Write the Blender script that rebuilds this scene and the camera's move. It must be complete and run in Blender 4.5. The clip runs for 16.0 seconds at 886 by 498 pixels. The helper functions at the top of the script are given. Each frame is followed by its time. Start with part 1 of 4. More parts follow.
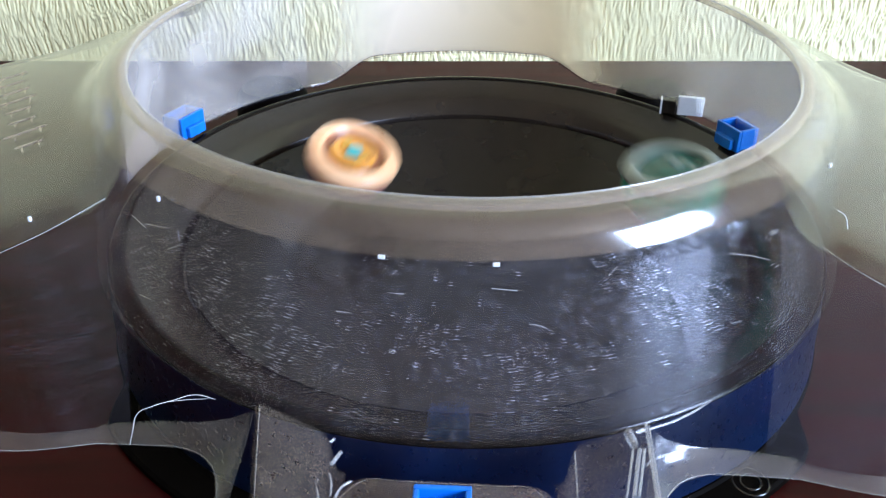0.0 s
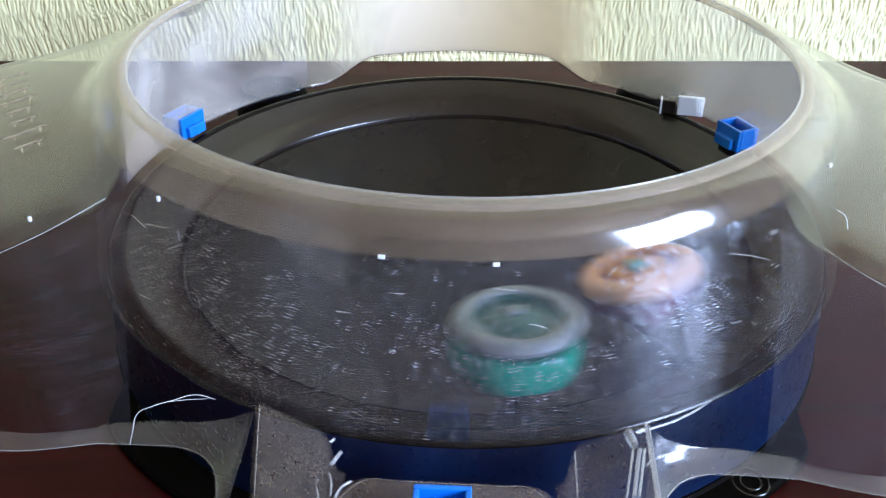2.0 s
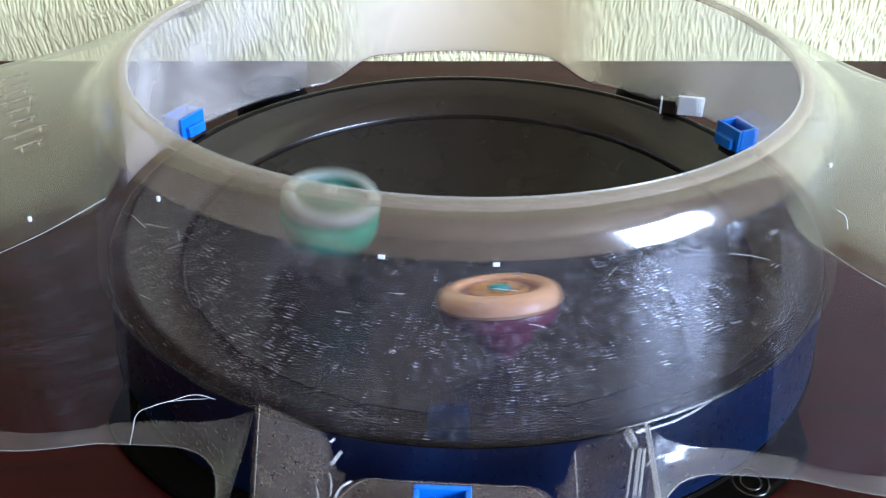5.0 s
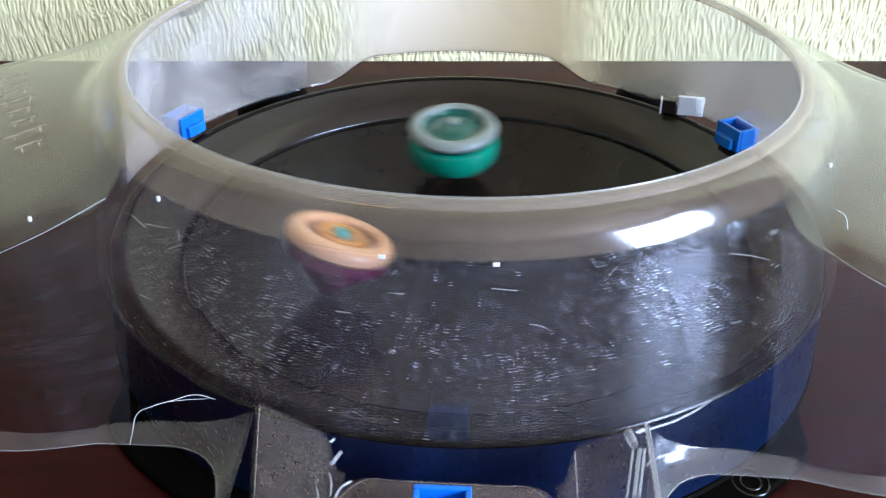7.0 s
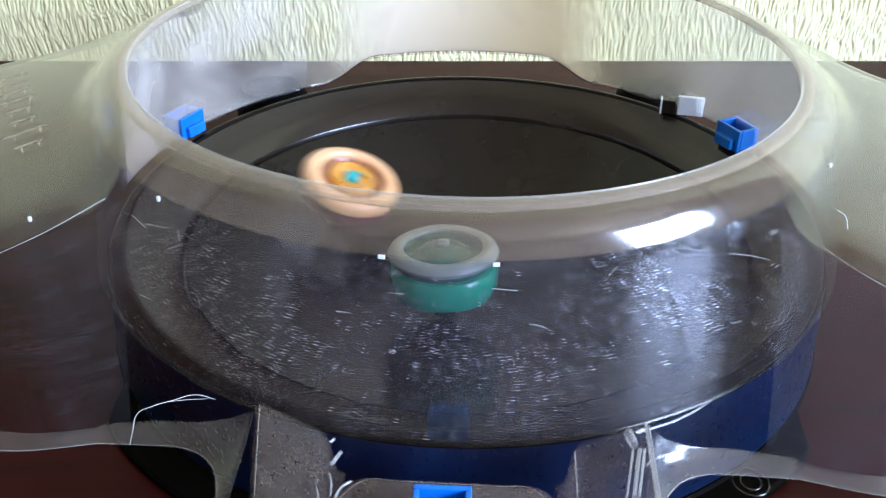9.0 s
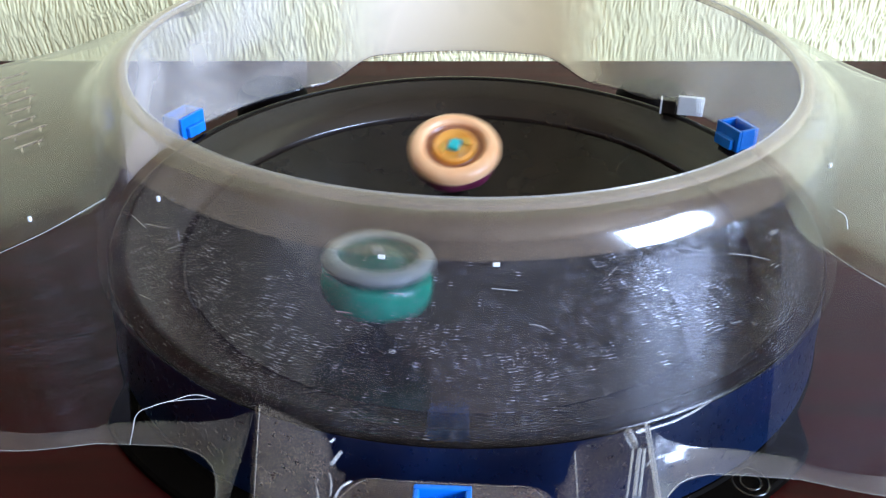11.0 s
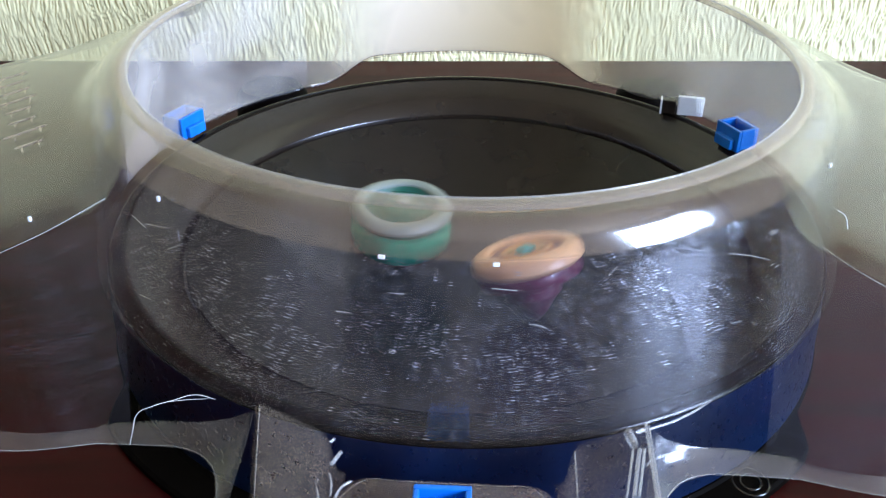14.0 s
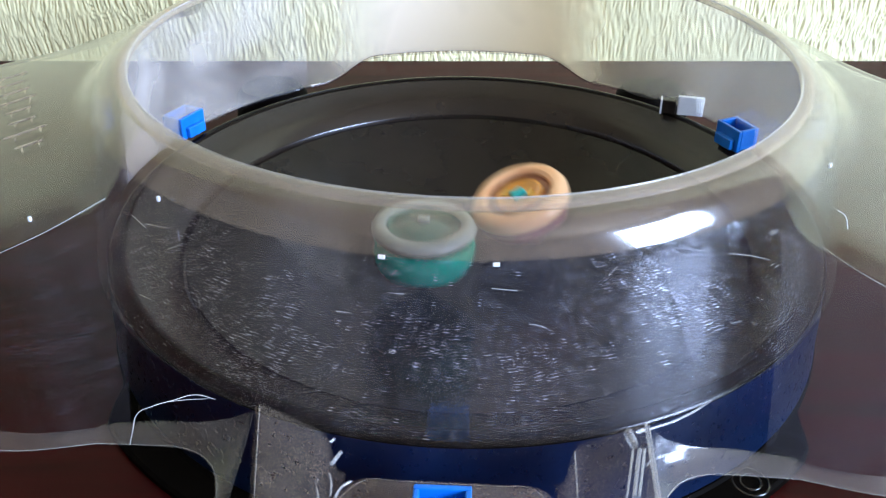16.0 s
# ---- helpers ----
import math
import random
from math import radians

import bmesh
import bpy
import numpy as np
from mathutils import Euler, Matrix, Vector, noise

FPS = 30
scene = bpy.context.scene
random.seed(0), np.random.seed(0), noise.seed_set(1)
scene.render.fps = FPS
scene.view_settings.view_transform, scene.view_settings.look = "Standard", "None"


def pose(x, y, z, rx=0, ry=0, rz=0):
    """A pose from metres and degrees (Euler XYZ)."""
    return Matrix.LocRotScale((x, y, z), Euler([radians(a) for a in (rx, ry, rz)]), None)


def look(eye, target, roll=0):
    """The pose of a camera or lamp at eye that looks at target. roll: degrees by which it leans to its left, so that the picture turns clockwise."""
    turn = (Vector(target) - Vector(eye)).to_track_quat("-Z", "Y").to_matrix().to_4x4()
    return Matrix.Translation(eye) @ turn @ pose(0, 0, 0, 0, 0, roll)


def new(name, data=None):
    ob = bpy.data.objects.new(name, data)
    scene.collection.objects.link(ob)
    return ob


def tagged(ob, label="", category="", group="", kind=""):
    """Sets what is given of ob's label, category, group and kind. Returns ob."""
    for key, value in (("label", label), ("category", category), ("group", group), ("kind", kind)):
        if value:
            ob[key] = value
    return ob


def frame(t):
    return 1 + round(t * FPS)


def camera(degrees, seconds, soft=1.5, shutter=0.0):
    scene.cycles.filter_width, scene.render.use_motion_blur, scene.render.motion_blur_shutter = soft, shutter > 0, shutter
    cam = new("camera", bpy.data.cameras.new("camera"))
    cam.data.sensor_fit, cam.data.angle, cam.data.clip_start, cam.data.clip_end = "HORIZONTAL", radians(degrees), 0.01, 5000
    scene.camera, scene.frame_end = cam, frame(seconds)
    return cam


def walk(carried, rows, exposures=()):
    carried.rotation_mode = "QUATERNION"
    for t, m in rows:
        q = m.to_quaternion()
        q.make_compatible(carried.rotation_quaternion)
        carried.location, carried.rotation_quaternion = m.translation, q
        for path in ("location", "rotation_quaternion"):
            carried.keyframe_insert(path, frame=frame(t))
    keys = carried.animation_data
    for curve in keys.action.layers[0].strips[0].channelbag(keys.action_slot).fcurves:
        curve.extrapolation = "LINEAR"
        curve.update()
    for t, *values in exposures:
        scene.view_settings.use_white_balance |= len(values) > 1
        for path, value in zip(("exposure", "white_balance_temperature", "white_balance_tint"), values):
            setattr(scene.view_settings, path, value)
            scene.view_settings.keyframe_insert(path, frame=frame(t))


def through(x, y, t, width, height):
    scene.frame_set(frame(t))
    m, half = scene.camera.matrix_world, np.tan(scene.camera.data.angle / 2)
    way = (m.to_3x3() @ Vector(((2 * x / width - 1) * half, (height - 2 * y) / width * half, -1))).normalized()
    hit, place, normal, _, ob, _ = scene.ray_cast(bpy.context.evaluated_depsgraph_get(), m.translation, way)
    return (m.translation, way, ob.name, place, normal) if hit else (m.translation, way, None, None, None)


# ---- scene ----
cam = camera(52.2, 16.0, soft=1.2, shutter=0.9)
EYE = Vector((-0.0106, -0.393, 0.266))
VIEW = look(EYE, EYE + Vector((0, math.cos(radians(32)), -math.sin(radians(32)))))
walk(cam, [(0, VIEW), (16, VIEW)], exposures=[(0, 0.0, 6160, 16), (16, 0.0, 6160, 16)])

# ---- daylight: sky outside, and the window in the side wall ----
world = bpy.data.worlds.new("sky")
scene.world = world
world.use_nodes = True
sky = world.node_tree.nodes.new("ShaderNodeTexSky")
sky.sky_type, sky.sun_disc = "NISHITA", False
sky.sun_elevation, sky.sun_rotation = radians(40), radians(70)
world.node_tree.links.new(sky.outputs[0], world.node_tree.nodes["Background"].inputs[0])
world.node_tree.nodes["Background"].inputs[1].default_value = 0.12

WIN_Y, WIN_Z = (-2.13, -0.83), (0.42, 1.53)
SIDE_X = 2.25
lamp = bpy.data.lights.new("window_daylight", "AREA")
lamp.shape, lamp.size, lamp.size_y = "RECTANGLE", 1.25, 1.05
lamp.energy, lamp.color = 296, (0.515, 0.69, 1.0)
day = new("window_daylight", lamp)
day.matrix_world = look((SIDE_X - 0.01, sum(WIN_Y) / 2, sum(WIN_Z) / 2), (0, sum(WIN_Y) / 2 + 0.55, 0.3))


# ---- materials ----
def material(name):
    m = bpy.data.materials.new(name)
    m.use_nodes = True
    t = m.node_tree
    return m, t, t.nodes["Principled BSDF"], t.nodes["Material Output"]


def node(t, kind, **values):
    n = t.nodes.new(kind)
    for k, v in values.items():
        n.inputs[k].default_value = v
    return n


def math_node(t, op, a, b=0.0):
    n = t.nodes.new("ShaderNodeMath")
    n.operation = op
    for i, v in enumerate((a, b)):
        if isinstance(v, (int, float)):
            n.inputs[i].default_value = v
        else:
            t.links.new(v, n.inputs[i])
    return n.outputs[0]


def ramp(t, source, stops):
    n = t.nodes.new("ShaderNodeValToRGB")
    while len(n.color_ramp.elements) < len(stops):
        n.color_ramp.elements.new(0.5)
    for e, (p, c) in zip(n.color_ramp.elements, stops):
        e.position, e.color = p, (*c, 1) if len(c) == 3 else c
    t.links.new(source, n.inputs[0])
    return n.outputs[0]


def coords(t, scale=(1, 1, 1)):
    c = t.nodes.new("ShaderNodeTexCoord")
    m = t.nodes.new("ShaderNodeMapping")
    m.inputs["Scale"].default_value = scale
    t.links.new(c.outputs["Object"], m.inputs[0])
    return m.outputs[0]


def noise_tex(t, vector, scale, detail=4.0, distortion=0.0, rough=0.55):
    n = node(t, "ShaderNodeTexNoise", Scale=scale, Detail=detail, Distortion=distortion, Roughness=rough)
    t.links.new(vector, n.inputs["Vector"])
    return n.outputs["Fac"]


def bump(t, b, height, strength, distance):
    n = node(t, "ShaderNodeBump", Strength=strength, Distance=distance)
    t.links.new(height, n.inputs["Height"])
    t.links.new(n.outputs[0], b.inputs["Normal"])
    return n.outputs[0]


def plastic(name, dark, light, rough=0.35, scale=60.0, relief=0.0004, coat=0.0, metallic=0.0, see=0.0):
    """A moulded plastic, mottled between two near colours, with fine wear in its gloss."""
    m, t, b, out = material(name)
    v = coords(t)
    n = noise_tex(t, v, scale, 5)
    t.links.new(ramp(t, n, [(0.35, dark), (0.7, light)]), b.inputs["Base Color"])
    fine = noise_tex(t, v, scale * 9, 3)
    t.links.new(math_node(t, "ADD", math_node(t, "MULTIPLY", fine, 0.22), rough - 0.11), b.inputs["Roughness"])
    bump(t, b, fine, 0.25, relief)
    b.inputs["Coat Weight"].default_value, b.inputs["Metallic"].default_value = coat, metallic
    b.inputs["Transmission Weight"].default_value = see
    return m


def around(t, az_scale, z_scale):
    """Coordinates that run round the stadium and up its wall."""
    c = t.nodes.new("ShaderNodeTexCoord")
    s = t.nodes.new("ShaderNodeSeparateXYZ")
    t.links.new(c.outputs["Object"], s.inputs[0])
    az = math_node(t, "ARCTAN2", s.outputs[0], math_node(t, "MULTIPLY", s.outputs[1], -1.0))
    j = t.nodes.new("ShaderNodeCombineXYZ")
    t.links.new(math_node(t, "MULTIPLY", az, az_scale), j.inputs[0])
    t.links.new(math_node(t, "MULTIPLY", s.outputs[2], z_scale), j.inputs[1])
    t.links.new(math_node(t, "MULTIPLY", math_node(t, "ADD", math_node(t, "MULTIPLY", s.outputs[0], s.outputs[0]), math_node(t, "MULTIPLY", s.outputs[1], s.outputs[1])), 60.0), j.inputs[2])
    return j.outputs[0]


def clear(name, haze=(0.02, 0.2), scratch=0.5, tint=(0.95, 0.95, 0.94), gloss=0.06, haze_tint=(0.84, 0.83, 0.81), wavy=0.12, through=0.35, shine=1.0, grain=5.0, frost=None, speck=0.0):
    """Thin clear plastic: see-through with a mirror gloss, cloudy in patches and finely scratched along its wall."""
    m, t, b, out = material(name)
    t.nodes.remove(b)
    v = around(t, 1.0, 6.0)
    cloud = noise_tex(t, v, 2.6, grain, 0.4)
    fog = node(t, "ShaderNodeMapRange", **{"From Min": 0.35, "From Max": 0.75, "To Min": haze[0], "To Max": haze[1]})
    t.links.new(cloud, fog.inputs[0])
    dash = noise_tex(t, around(t, 50.0, 1900.0), 1.0, 5, 0.15, 0.65)
    dash_on = node(t, "ShaderNodeMapRange", **{"From Min": 0.56, "From Max": 0.68, "To Min": 0.0, "To Max": scratch})
    t.links.new(dash, dash_on.inputs[0])
    stroke = noise_tex(t, around(t, 24.0, 1500.0), 1.3, 2, 0.15)
    stroke_on = node(t, "ShaderNodeMapRange", **{"From Min": 0.69, "From Max": 0.75, "To Min": 0.0, "To Max": scratch * 1.1})
    t.links.new(stroke, stroke_on.inputs[0])
    patch = noise_tex(t, around(t, 3.0, 20.0), 1.3, 3)
    patch_on = node(t, "ShaderNodeMapRange", **{"From Min": 0.38, "From Max": 0.60, "To Min": 0.18})
    t.links.new(patch, patch_on.inputs[0])
    marks = math_node(t, "ADD", math_node(t, "MULTIPLY", dash_on.outputs[0], patch_on.outputs[0]), stroke_on.outputs[0])
    cover_fac = fog.outputs[0]
    if speck:
        # fine grains of dust, in patches
        grains = noise_tex(t, coords(t), 2600, 2)
        grain_on = node(t, "ShaderNodeMapRange", **{"From Min": 0.60, "From Max": 0.68, "To Min": 0.0, "To Max": speck * 1.8})
        t.links.new(grains, grain_on.inputs[0])
        spread = node(t, "ShaderNodeMapRange", **{"From Min": 0.40, "From Max": 0.62, "To Min": 0.4, "To Max": 1.0})
        t.links.new(noise_tex(t, coords(t), 55, 3), spread.inputs[0])
        cover_fac = math_node(t, "ADD", cover_fac, math_node(t, "MULTIPLY", grain_on.outputs[0], spread.outputs[0]))
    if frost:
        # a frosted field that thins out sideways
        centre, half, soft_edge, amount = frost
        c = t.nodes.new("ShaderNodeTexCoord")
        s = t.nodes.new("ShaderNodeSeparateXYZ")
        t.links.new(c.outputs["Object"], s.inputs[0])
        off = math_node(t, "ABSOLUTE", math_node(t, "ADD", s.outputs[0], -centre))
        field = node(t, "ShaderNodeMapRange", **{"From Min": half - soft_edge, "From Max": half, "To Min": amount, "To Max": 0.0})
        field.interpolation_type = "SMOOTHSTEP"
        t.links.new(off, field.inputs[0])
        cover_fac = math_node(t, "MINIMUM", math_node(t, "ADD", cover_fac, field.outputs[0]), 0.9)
    clear_bsdf = node(t, "ShaderNodeBsdfTransparent", Color=(*tint, 1))
    white = node(t, "ShaderNodeBsdfDiffuse", Color=(*haze_tint, 1))
    glow = node(t, "ShaderNodeBsdfTranslucent", Color=(*haze_tint, 1))
    rough = node(t, "ShaderNodeBsdfGlossy", Color=(0.8, 0.8, 0.8, 1), Roughness=0.38)
    both = node(t, "ShaderNodeMixShader", Fac=through)
    t.links.new(white.outputs[0], both.inputs[1])
    t.links.new(glow.outputs[0], both.inputs[2])
    worn = node(t, "ShaderNodeMixShader", Fac=0.012)
    t.links.new(both.outputs[0], worn.inputs[1])
    t.links.new(rough.outputs[0], worn.inputs[2])
    body = t.nodes.new("ShaderNodeMixShader")
    t.links.new(cover_fac, body.inputs[0])
    t.links.new(clear_bsdf.outputs[0], body.inputs[1])
    t.links.new(worn.outputs[0], body.inputs[2])
    brushed = node(t, "ShaderNodeBsdfAnisotropic", Color=(0.95, 0.95, 0.95, 1), Roughness=0.30, Anisotropy=0.7)
    along = t.nodes.new("ShaderNodeTangent")
    along.direction_type, along.axis = "RADIAL", "Z"
    t.links.new(along.outputs[0], brushed.inputs["Tangent"])
    groove = node(t, "ShaderNodeMixShader", Fac=0.35)
    t.links.new(white.outputs[0], groove.inputs[1])
    t.links.new(brushed.outputs[0], groove.inputs[2])
    scratched = t.nodes.new("ShaderNodeMixShader")
    t.links.new(math_node(t, "MINIMUM", marks, 0.9), scratched.inputs[0])
    t.links.new(body.outputs[0], scratched.inputs[1])
    t.links.new(groove.outputs[0], scratched.inputs[2])
    facing = node(t, "ShaderNodeLayerWeight", Blend=0.5)
    mirror = math_node(t, "ADD", math_node(t, "MULTIPLY", math_node(t, "POWER", facing.outputs["Facing"], 5.0), 0.95 * shine), 0.05 * shine)
    shine = node(t, "ShaderNodeBsdfGlossy", Color=(1, 1, 1, 1), Roughness=gloss)
    ripple = node(t, "ShaderNodeBump", Strength=wavy, Distance=0.0006)
    t.links.new(noise_tex(t, around(t, 7.0, 50.0), 1.0, 3), ripple.inputs["Height"])
    t.links.new(ripple.outputs[0], shine.inputs["Normal"])
    top = t.nodes.new("ShaderNodeMixShader")
    t.links.new(mirror, top.inputs[0])
    t.links.new(scratched.outputs[0], top.inputs[1])
    t.links.new(shine.outputs[0], top.inputs[2])
    t.links.new(top.outputs[0], out.inputs[0])
    return m


def wallpaper_material():
    m, t, b, out = material("embossed_wallpaper")
    v = coords(t)
    n = noise_tex(t, v, 6, 4)
    t.links.new(ramp(t, n, [(0.3, (0.86, 0.75, 0.38)), (0.7, (0.92, 0.82, 0.45))]), b.inputs["Base Color"])
    b.inputs["Roughness"].default_value = 0.62
    bark = noise_tex(t, coords(t, (150, 150, 26)), 1.0, 3, 0.8)
    bump(t, b, bark, 0.35, 0.0015)
    return m


def wood_material():
    m, t, b, out = material("dark_red_wood")
    grain = noise_tex(t, coords(t, (3, 42, 42)), 1.6, 6, 0.6)
    t.links.new(ramp(t, grain, [(0.3, (0.017, 0.0006, 0.0010)), (0.75, (0.042, 0.0018, 0.0026))]), b.inputs["Base Color"])
    wear = noise_tex(t, coords(t), 30, 5)
    t.links.new(math_node(t, "ADD", math_node(t, "MULTIPLY", wear, 0.22), 0.26), b.inputs["Roughness"])
    b.inputs["Specular IOR Level"].default_value = 0.08
    bump(t, b, grain, 0.1, 0.0004)
    return m


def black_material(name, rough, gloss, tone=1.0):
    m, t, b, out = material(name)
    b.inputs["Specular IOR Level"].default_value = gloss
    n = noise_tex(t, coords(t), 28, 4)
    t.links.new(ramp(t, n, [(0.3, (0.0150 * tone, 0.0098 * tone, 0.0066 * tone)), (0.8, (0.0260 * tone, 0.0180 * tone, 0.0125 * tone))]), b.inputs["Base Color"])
    wear = noise_tex(t, coords(t), 90, 5)
    t.links.new(math_node(t, "ADD", math_node(t, "MULTIPLY", wear, 0.16), rough), b.inputs["Roughness"])
    bump(t, b, noise_tex(t, coords(t), 900, 2), 0.03, 0.0002)
    return m


WALLPAPER, WOOD, BLACK = wallpaper_material(), wood_material(), black_material("black_stadium_plastic", 0.15, 0.50, 0.9)
# near-black copy: the bowl's shade on its base is put into the colour
PLATE = black_material("shaded_black_plastic", 0.5, 0.02, 0.15)
SATIN = black_material("satin_black_plastic", 0.12, 0.15, 0.6)
LIP = black_material("dull_black_lip_plastic", 0.10, 0.07, 0.35)
NAVY = plastic("navy_black_plastic", (0.0010, 0.0052, 0.020), (0.0020, 0.0098, 0.037), 0.30, 40)
WARM = plastic("warm_beige_bounce", (0.48, 0.35, 0.23), (0.56, 0.42, 0.28), 0.8, 4, 0.001)
PLASTER = plastic("beige_plaster", (0.36, 0.29, 0.22), (0.43, 0.35, 0.27), 0.8, 4, 0.001)
DARK = plastic("unseen_dark_brown_wall", (0.030, 0.022, 0.018), (0.055, 0.042, 0.034), 0.7, 4, 0.001)
FLOOR = plastic("brown_floor", (0.06, 0.04, 0.028), (0.09, 0.06, 0.04), 0.6, 5, 0.001)
# brown haze here imitates the room reflected in the curved shoulder
SHOULDER_CLEAR = clear("clear_reflection_haze_shoulder_plastic", (0.060, 0.115), 0.10, (0.88, 0.85, 0.83), gloss=0.13, haze_tint=(0.80, 0.60, 0.44), wavy=0.05)
TRAY = clear("clear_dusty_tray_plastic", (0.10, 0.16), 0.03, gloss=0.3, haze_tint=(0.80, 0.60, 0.46), wavy=0.02, through=0.4, shine=0.3, speck=0.15)
WALL_CLEAR = clear("clear_scratched_plastic", (0.004, 0.044), 0.44, (0.84, 0.83, 0.86), gloss=0.085, haze_tint=(0.64, 0.62, 0.66), wavy=0.10)
# hazy film that imitates the window's reflected streak on the front wall
WINDOW_STREAK = clear("window_streak_clear_plastic", (0.015, 0.045), 0.06, (0.95, 0.95, 0.97), gloss=0.085, haze_tint=(0.80, 0.80, 0.84), wavy=0.10)
BACK_CLEAR = clear("clear_misted_plastic", (0.06, 0.44), 0.16, gloss=0.16, haze_tint=(0.95, 0.86, 0.78), grain=2.0, shine=0.45)
SIDE_CLEAR = clear("clear_hazed_plastic", (0.13, 0.28), 0.05, gloss=0.14, haze_tint=(0.94, 0.88, 0.78), through=0.5, grain=2.0)
FROST = clear("frosted_plastic", (0.06, 0.44), 0.10, gloss=0.2, haze_tint=(1.0, 0.90, 0.78), through=0.62, grain=2.0, frost=(-0.004, 0.088, 0.046, 0.72), shine=0.5)
RIM_CLEAR = clear("clear_rim_plastic", (0.17, 0.26), 0.04, (0.90, 0.88, 0.84), gloss=0.12, haze_tint=(0.80, 0.64, 0.50), wavy=0.03)
WING_CLEAR = clear("clear_cloudy_plastic", (0.010, 0.046), 0.06, (0.95, 0.96, 0.93), gloss=0.12, haze_tint=(0.50, 0.53, 0.46), shine=0.95)
LIP_CLEAR = clear("clear_lip_plastic", (0.0, 0.010), 0.03, (0.86, 0.84, 0.87), gloss=0.2, haze_tint=(0.62, 0.56, 0.60), shine=0.35)
SKIRT_CLEAR = clear("clear_skirt_plastic", (0.0, 0.010), 0.06, gloss=0.3, shine=0.2, wavy=0.04, haze_tint=(0.62, 0.52, 0.58))
# hazier right-hand copies: the window's bluish veil is painted into their haze
LIT_SKIRT = clear("window_lit_clear_skirt_plastic", (0.022, 0.055), 0.10, gloss=0.3, shine=0.3, wavy=0.04, haze_tint=(0.58, 0.58, 0.70))
LIT_EDGE = clear("window_lit_clear_edge_plastic", (0.055, 0.095), 0.06, gloss=0.2, haze_tint=(0.62, 0.58, 0.60), wavy=0.02)
EDGE = clear("clear_edge_plastic", (0.032, 0.060), 0.04, gloss=0.2, haze_tint=(0.66, 0.58, 0.50), wavy=0.02)
# whitish haze for imitated edge highlights, and for the long scratches
BEAD = clear("pale_highlight_and_scratch_plastic", (0.22, 0.34), 0.0, gloss=0.2, wavy=0.0)
CHEEK = clear("clear_dusty_plastic", (0.040, 0.075), 0.05, gloss=0.35, haze_tint=(0.80, 0.60, 0.44), wavy=0.02, through=0.6, shine=0.2, speck=0.24)
BLUE = plastic("blue_plastic", (0.004, 0.13, 0.52), (0.010, 0.20, 0.70), 0.35, 80)
PEACH = plastic("peach_plastic", (0.94, 0.47, 0.22), (0.97, 0.59, 0.32), 0.35, 120, coat=0.3)
AMBER = plastic("amber_plastic", (0.68, 0.26, 0.03), (0.80, 0.36, 0.06), 0.20, 120, coat=0.5)
GOLD = plastic("gold_plastic", (0.72, 0.40, 0.06), (0.82, 0.52, 0.12), 0.25, 120, metallic=0.5)
BROWN = plastic("brown_plastic", (0.30, 0.11, 0.05), (0.40, 0.17, 0.08), 0.3, 120)
TEAL = plastic("teal_plastic", (0.002, 0.40, 0.42), (0.006, 0.52, 0.52), 0.3, 150)
MAROON = plastic("maroon_plastic", (0.12, 0.012, 0.04), (0.19, 0.025, 0.07), 0.3, 100, coat=0.4)
PALE = plastic("pale_grey_green_plastic", (0.22, 0.26, 0.23), (0.30, 0.33, 0.29), 0.4, 120)
BOTTLE = plastic("bottle_green_plastic", (0.004, 0.07, 0.05), (0.008, 0.12, 0.085), 0.25, 120, coat=0.4)
EMERALD = plastic("emerald_plastic", (0.0, 0.28, 0.165), (0.002, 0.38, 0.23), 0.18, 120, coat=0.7)
WHITE = plastic("white_plastic", (0.74, 0.74, 0.74), (0.84, 0.84, 0.84), 0.3, 100)
HAIR = plastic("pale_fibre", (0.7, 0.68, 0.64), (0.8, 0.78, 0.74), 0.5, 300)


# ---- mesh helpers ----
def mesh_object(name, verts, faces, mat, parent=None, label="", smooth=True):
    me = bpy.data.meshes.new(name)
    me.from_pydata(verts, [], faces)
    me.materials.append(mat)
    if smooth:
        me.shade_smooth()
    me.update()
    ob = new(name, me)
    ob.parent = parent
    return tagged(ob, label)


def part(name, bm, mat, parent, label="", smooth=False):
    me = bpy.data.meshes.new(name)
    bmesh.ops.recalc_face_normals(bm, faces=bm.faces)
    bm.to_mesh(me)
    bm.free()
    me.materials.append(mat)
    if smooth:
        me.shade_smooth()
    ob = new(name, me)
    ob.parent = parent
    return tagged(ob, label)


def thing(name, m, label, category, group="", kind=""):
    ob = new(name)
    ob.empty_display_size = 0.02
    ob.matrix_world = m
    return tagged(ob, label, category, group, kind)


def revolve(name, profile, mat, parent, n=96, label="", closed=False, wave=None, bend=None):
    """A turned piece: the profile (r, z) swept round z; wave(az) may vary the radius, bend(p) may move each point."""
    verts, faces = [], []
    k = len(profile)
    for i in range(n):
        a = 2 * math.pi * i / n
        f = wave(a) if wave else 1.0
        for r, z in profile:
            p = (r * f * math.cos(a), r * f * math.sin(a), z)
            verts.append(bend(p) if bend else p)
    for i in range(n):
        for j in range(k if closed else k - 1):
            a, b = i * k + j, i * k + (j + 1) % k
            c, d = ((i + 1) % n) * k + (j + 1) % k, ((i + 1) % n) * k + j
            faces.append((a, d, c, b))
    ob = mesh_object(name, verts, faces, mat, parent, label)
    ob.data.set_sharp_from_angle(angle=radians(38))
    return ob


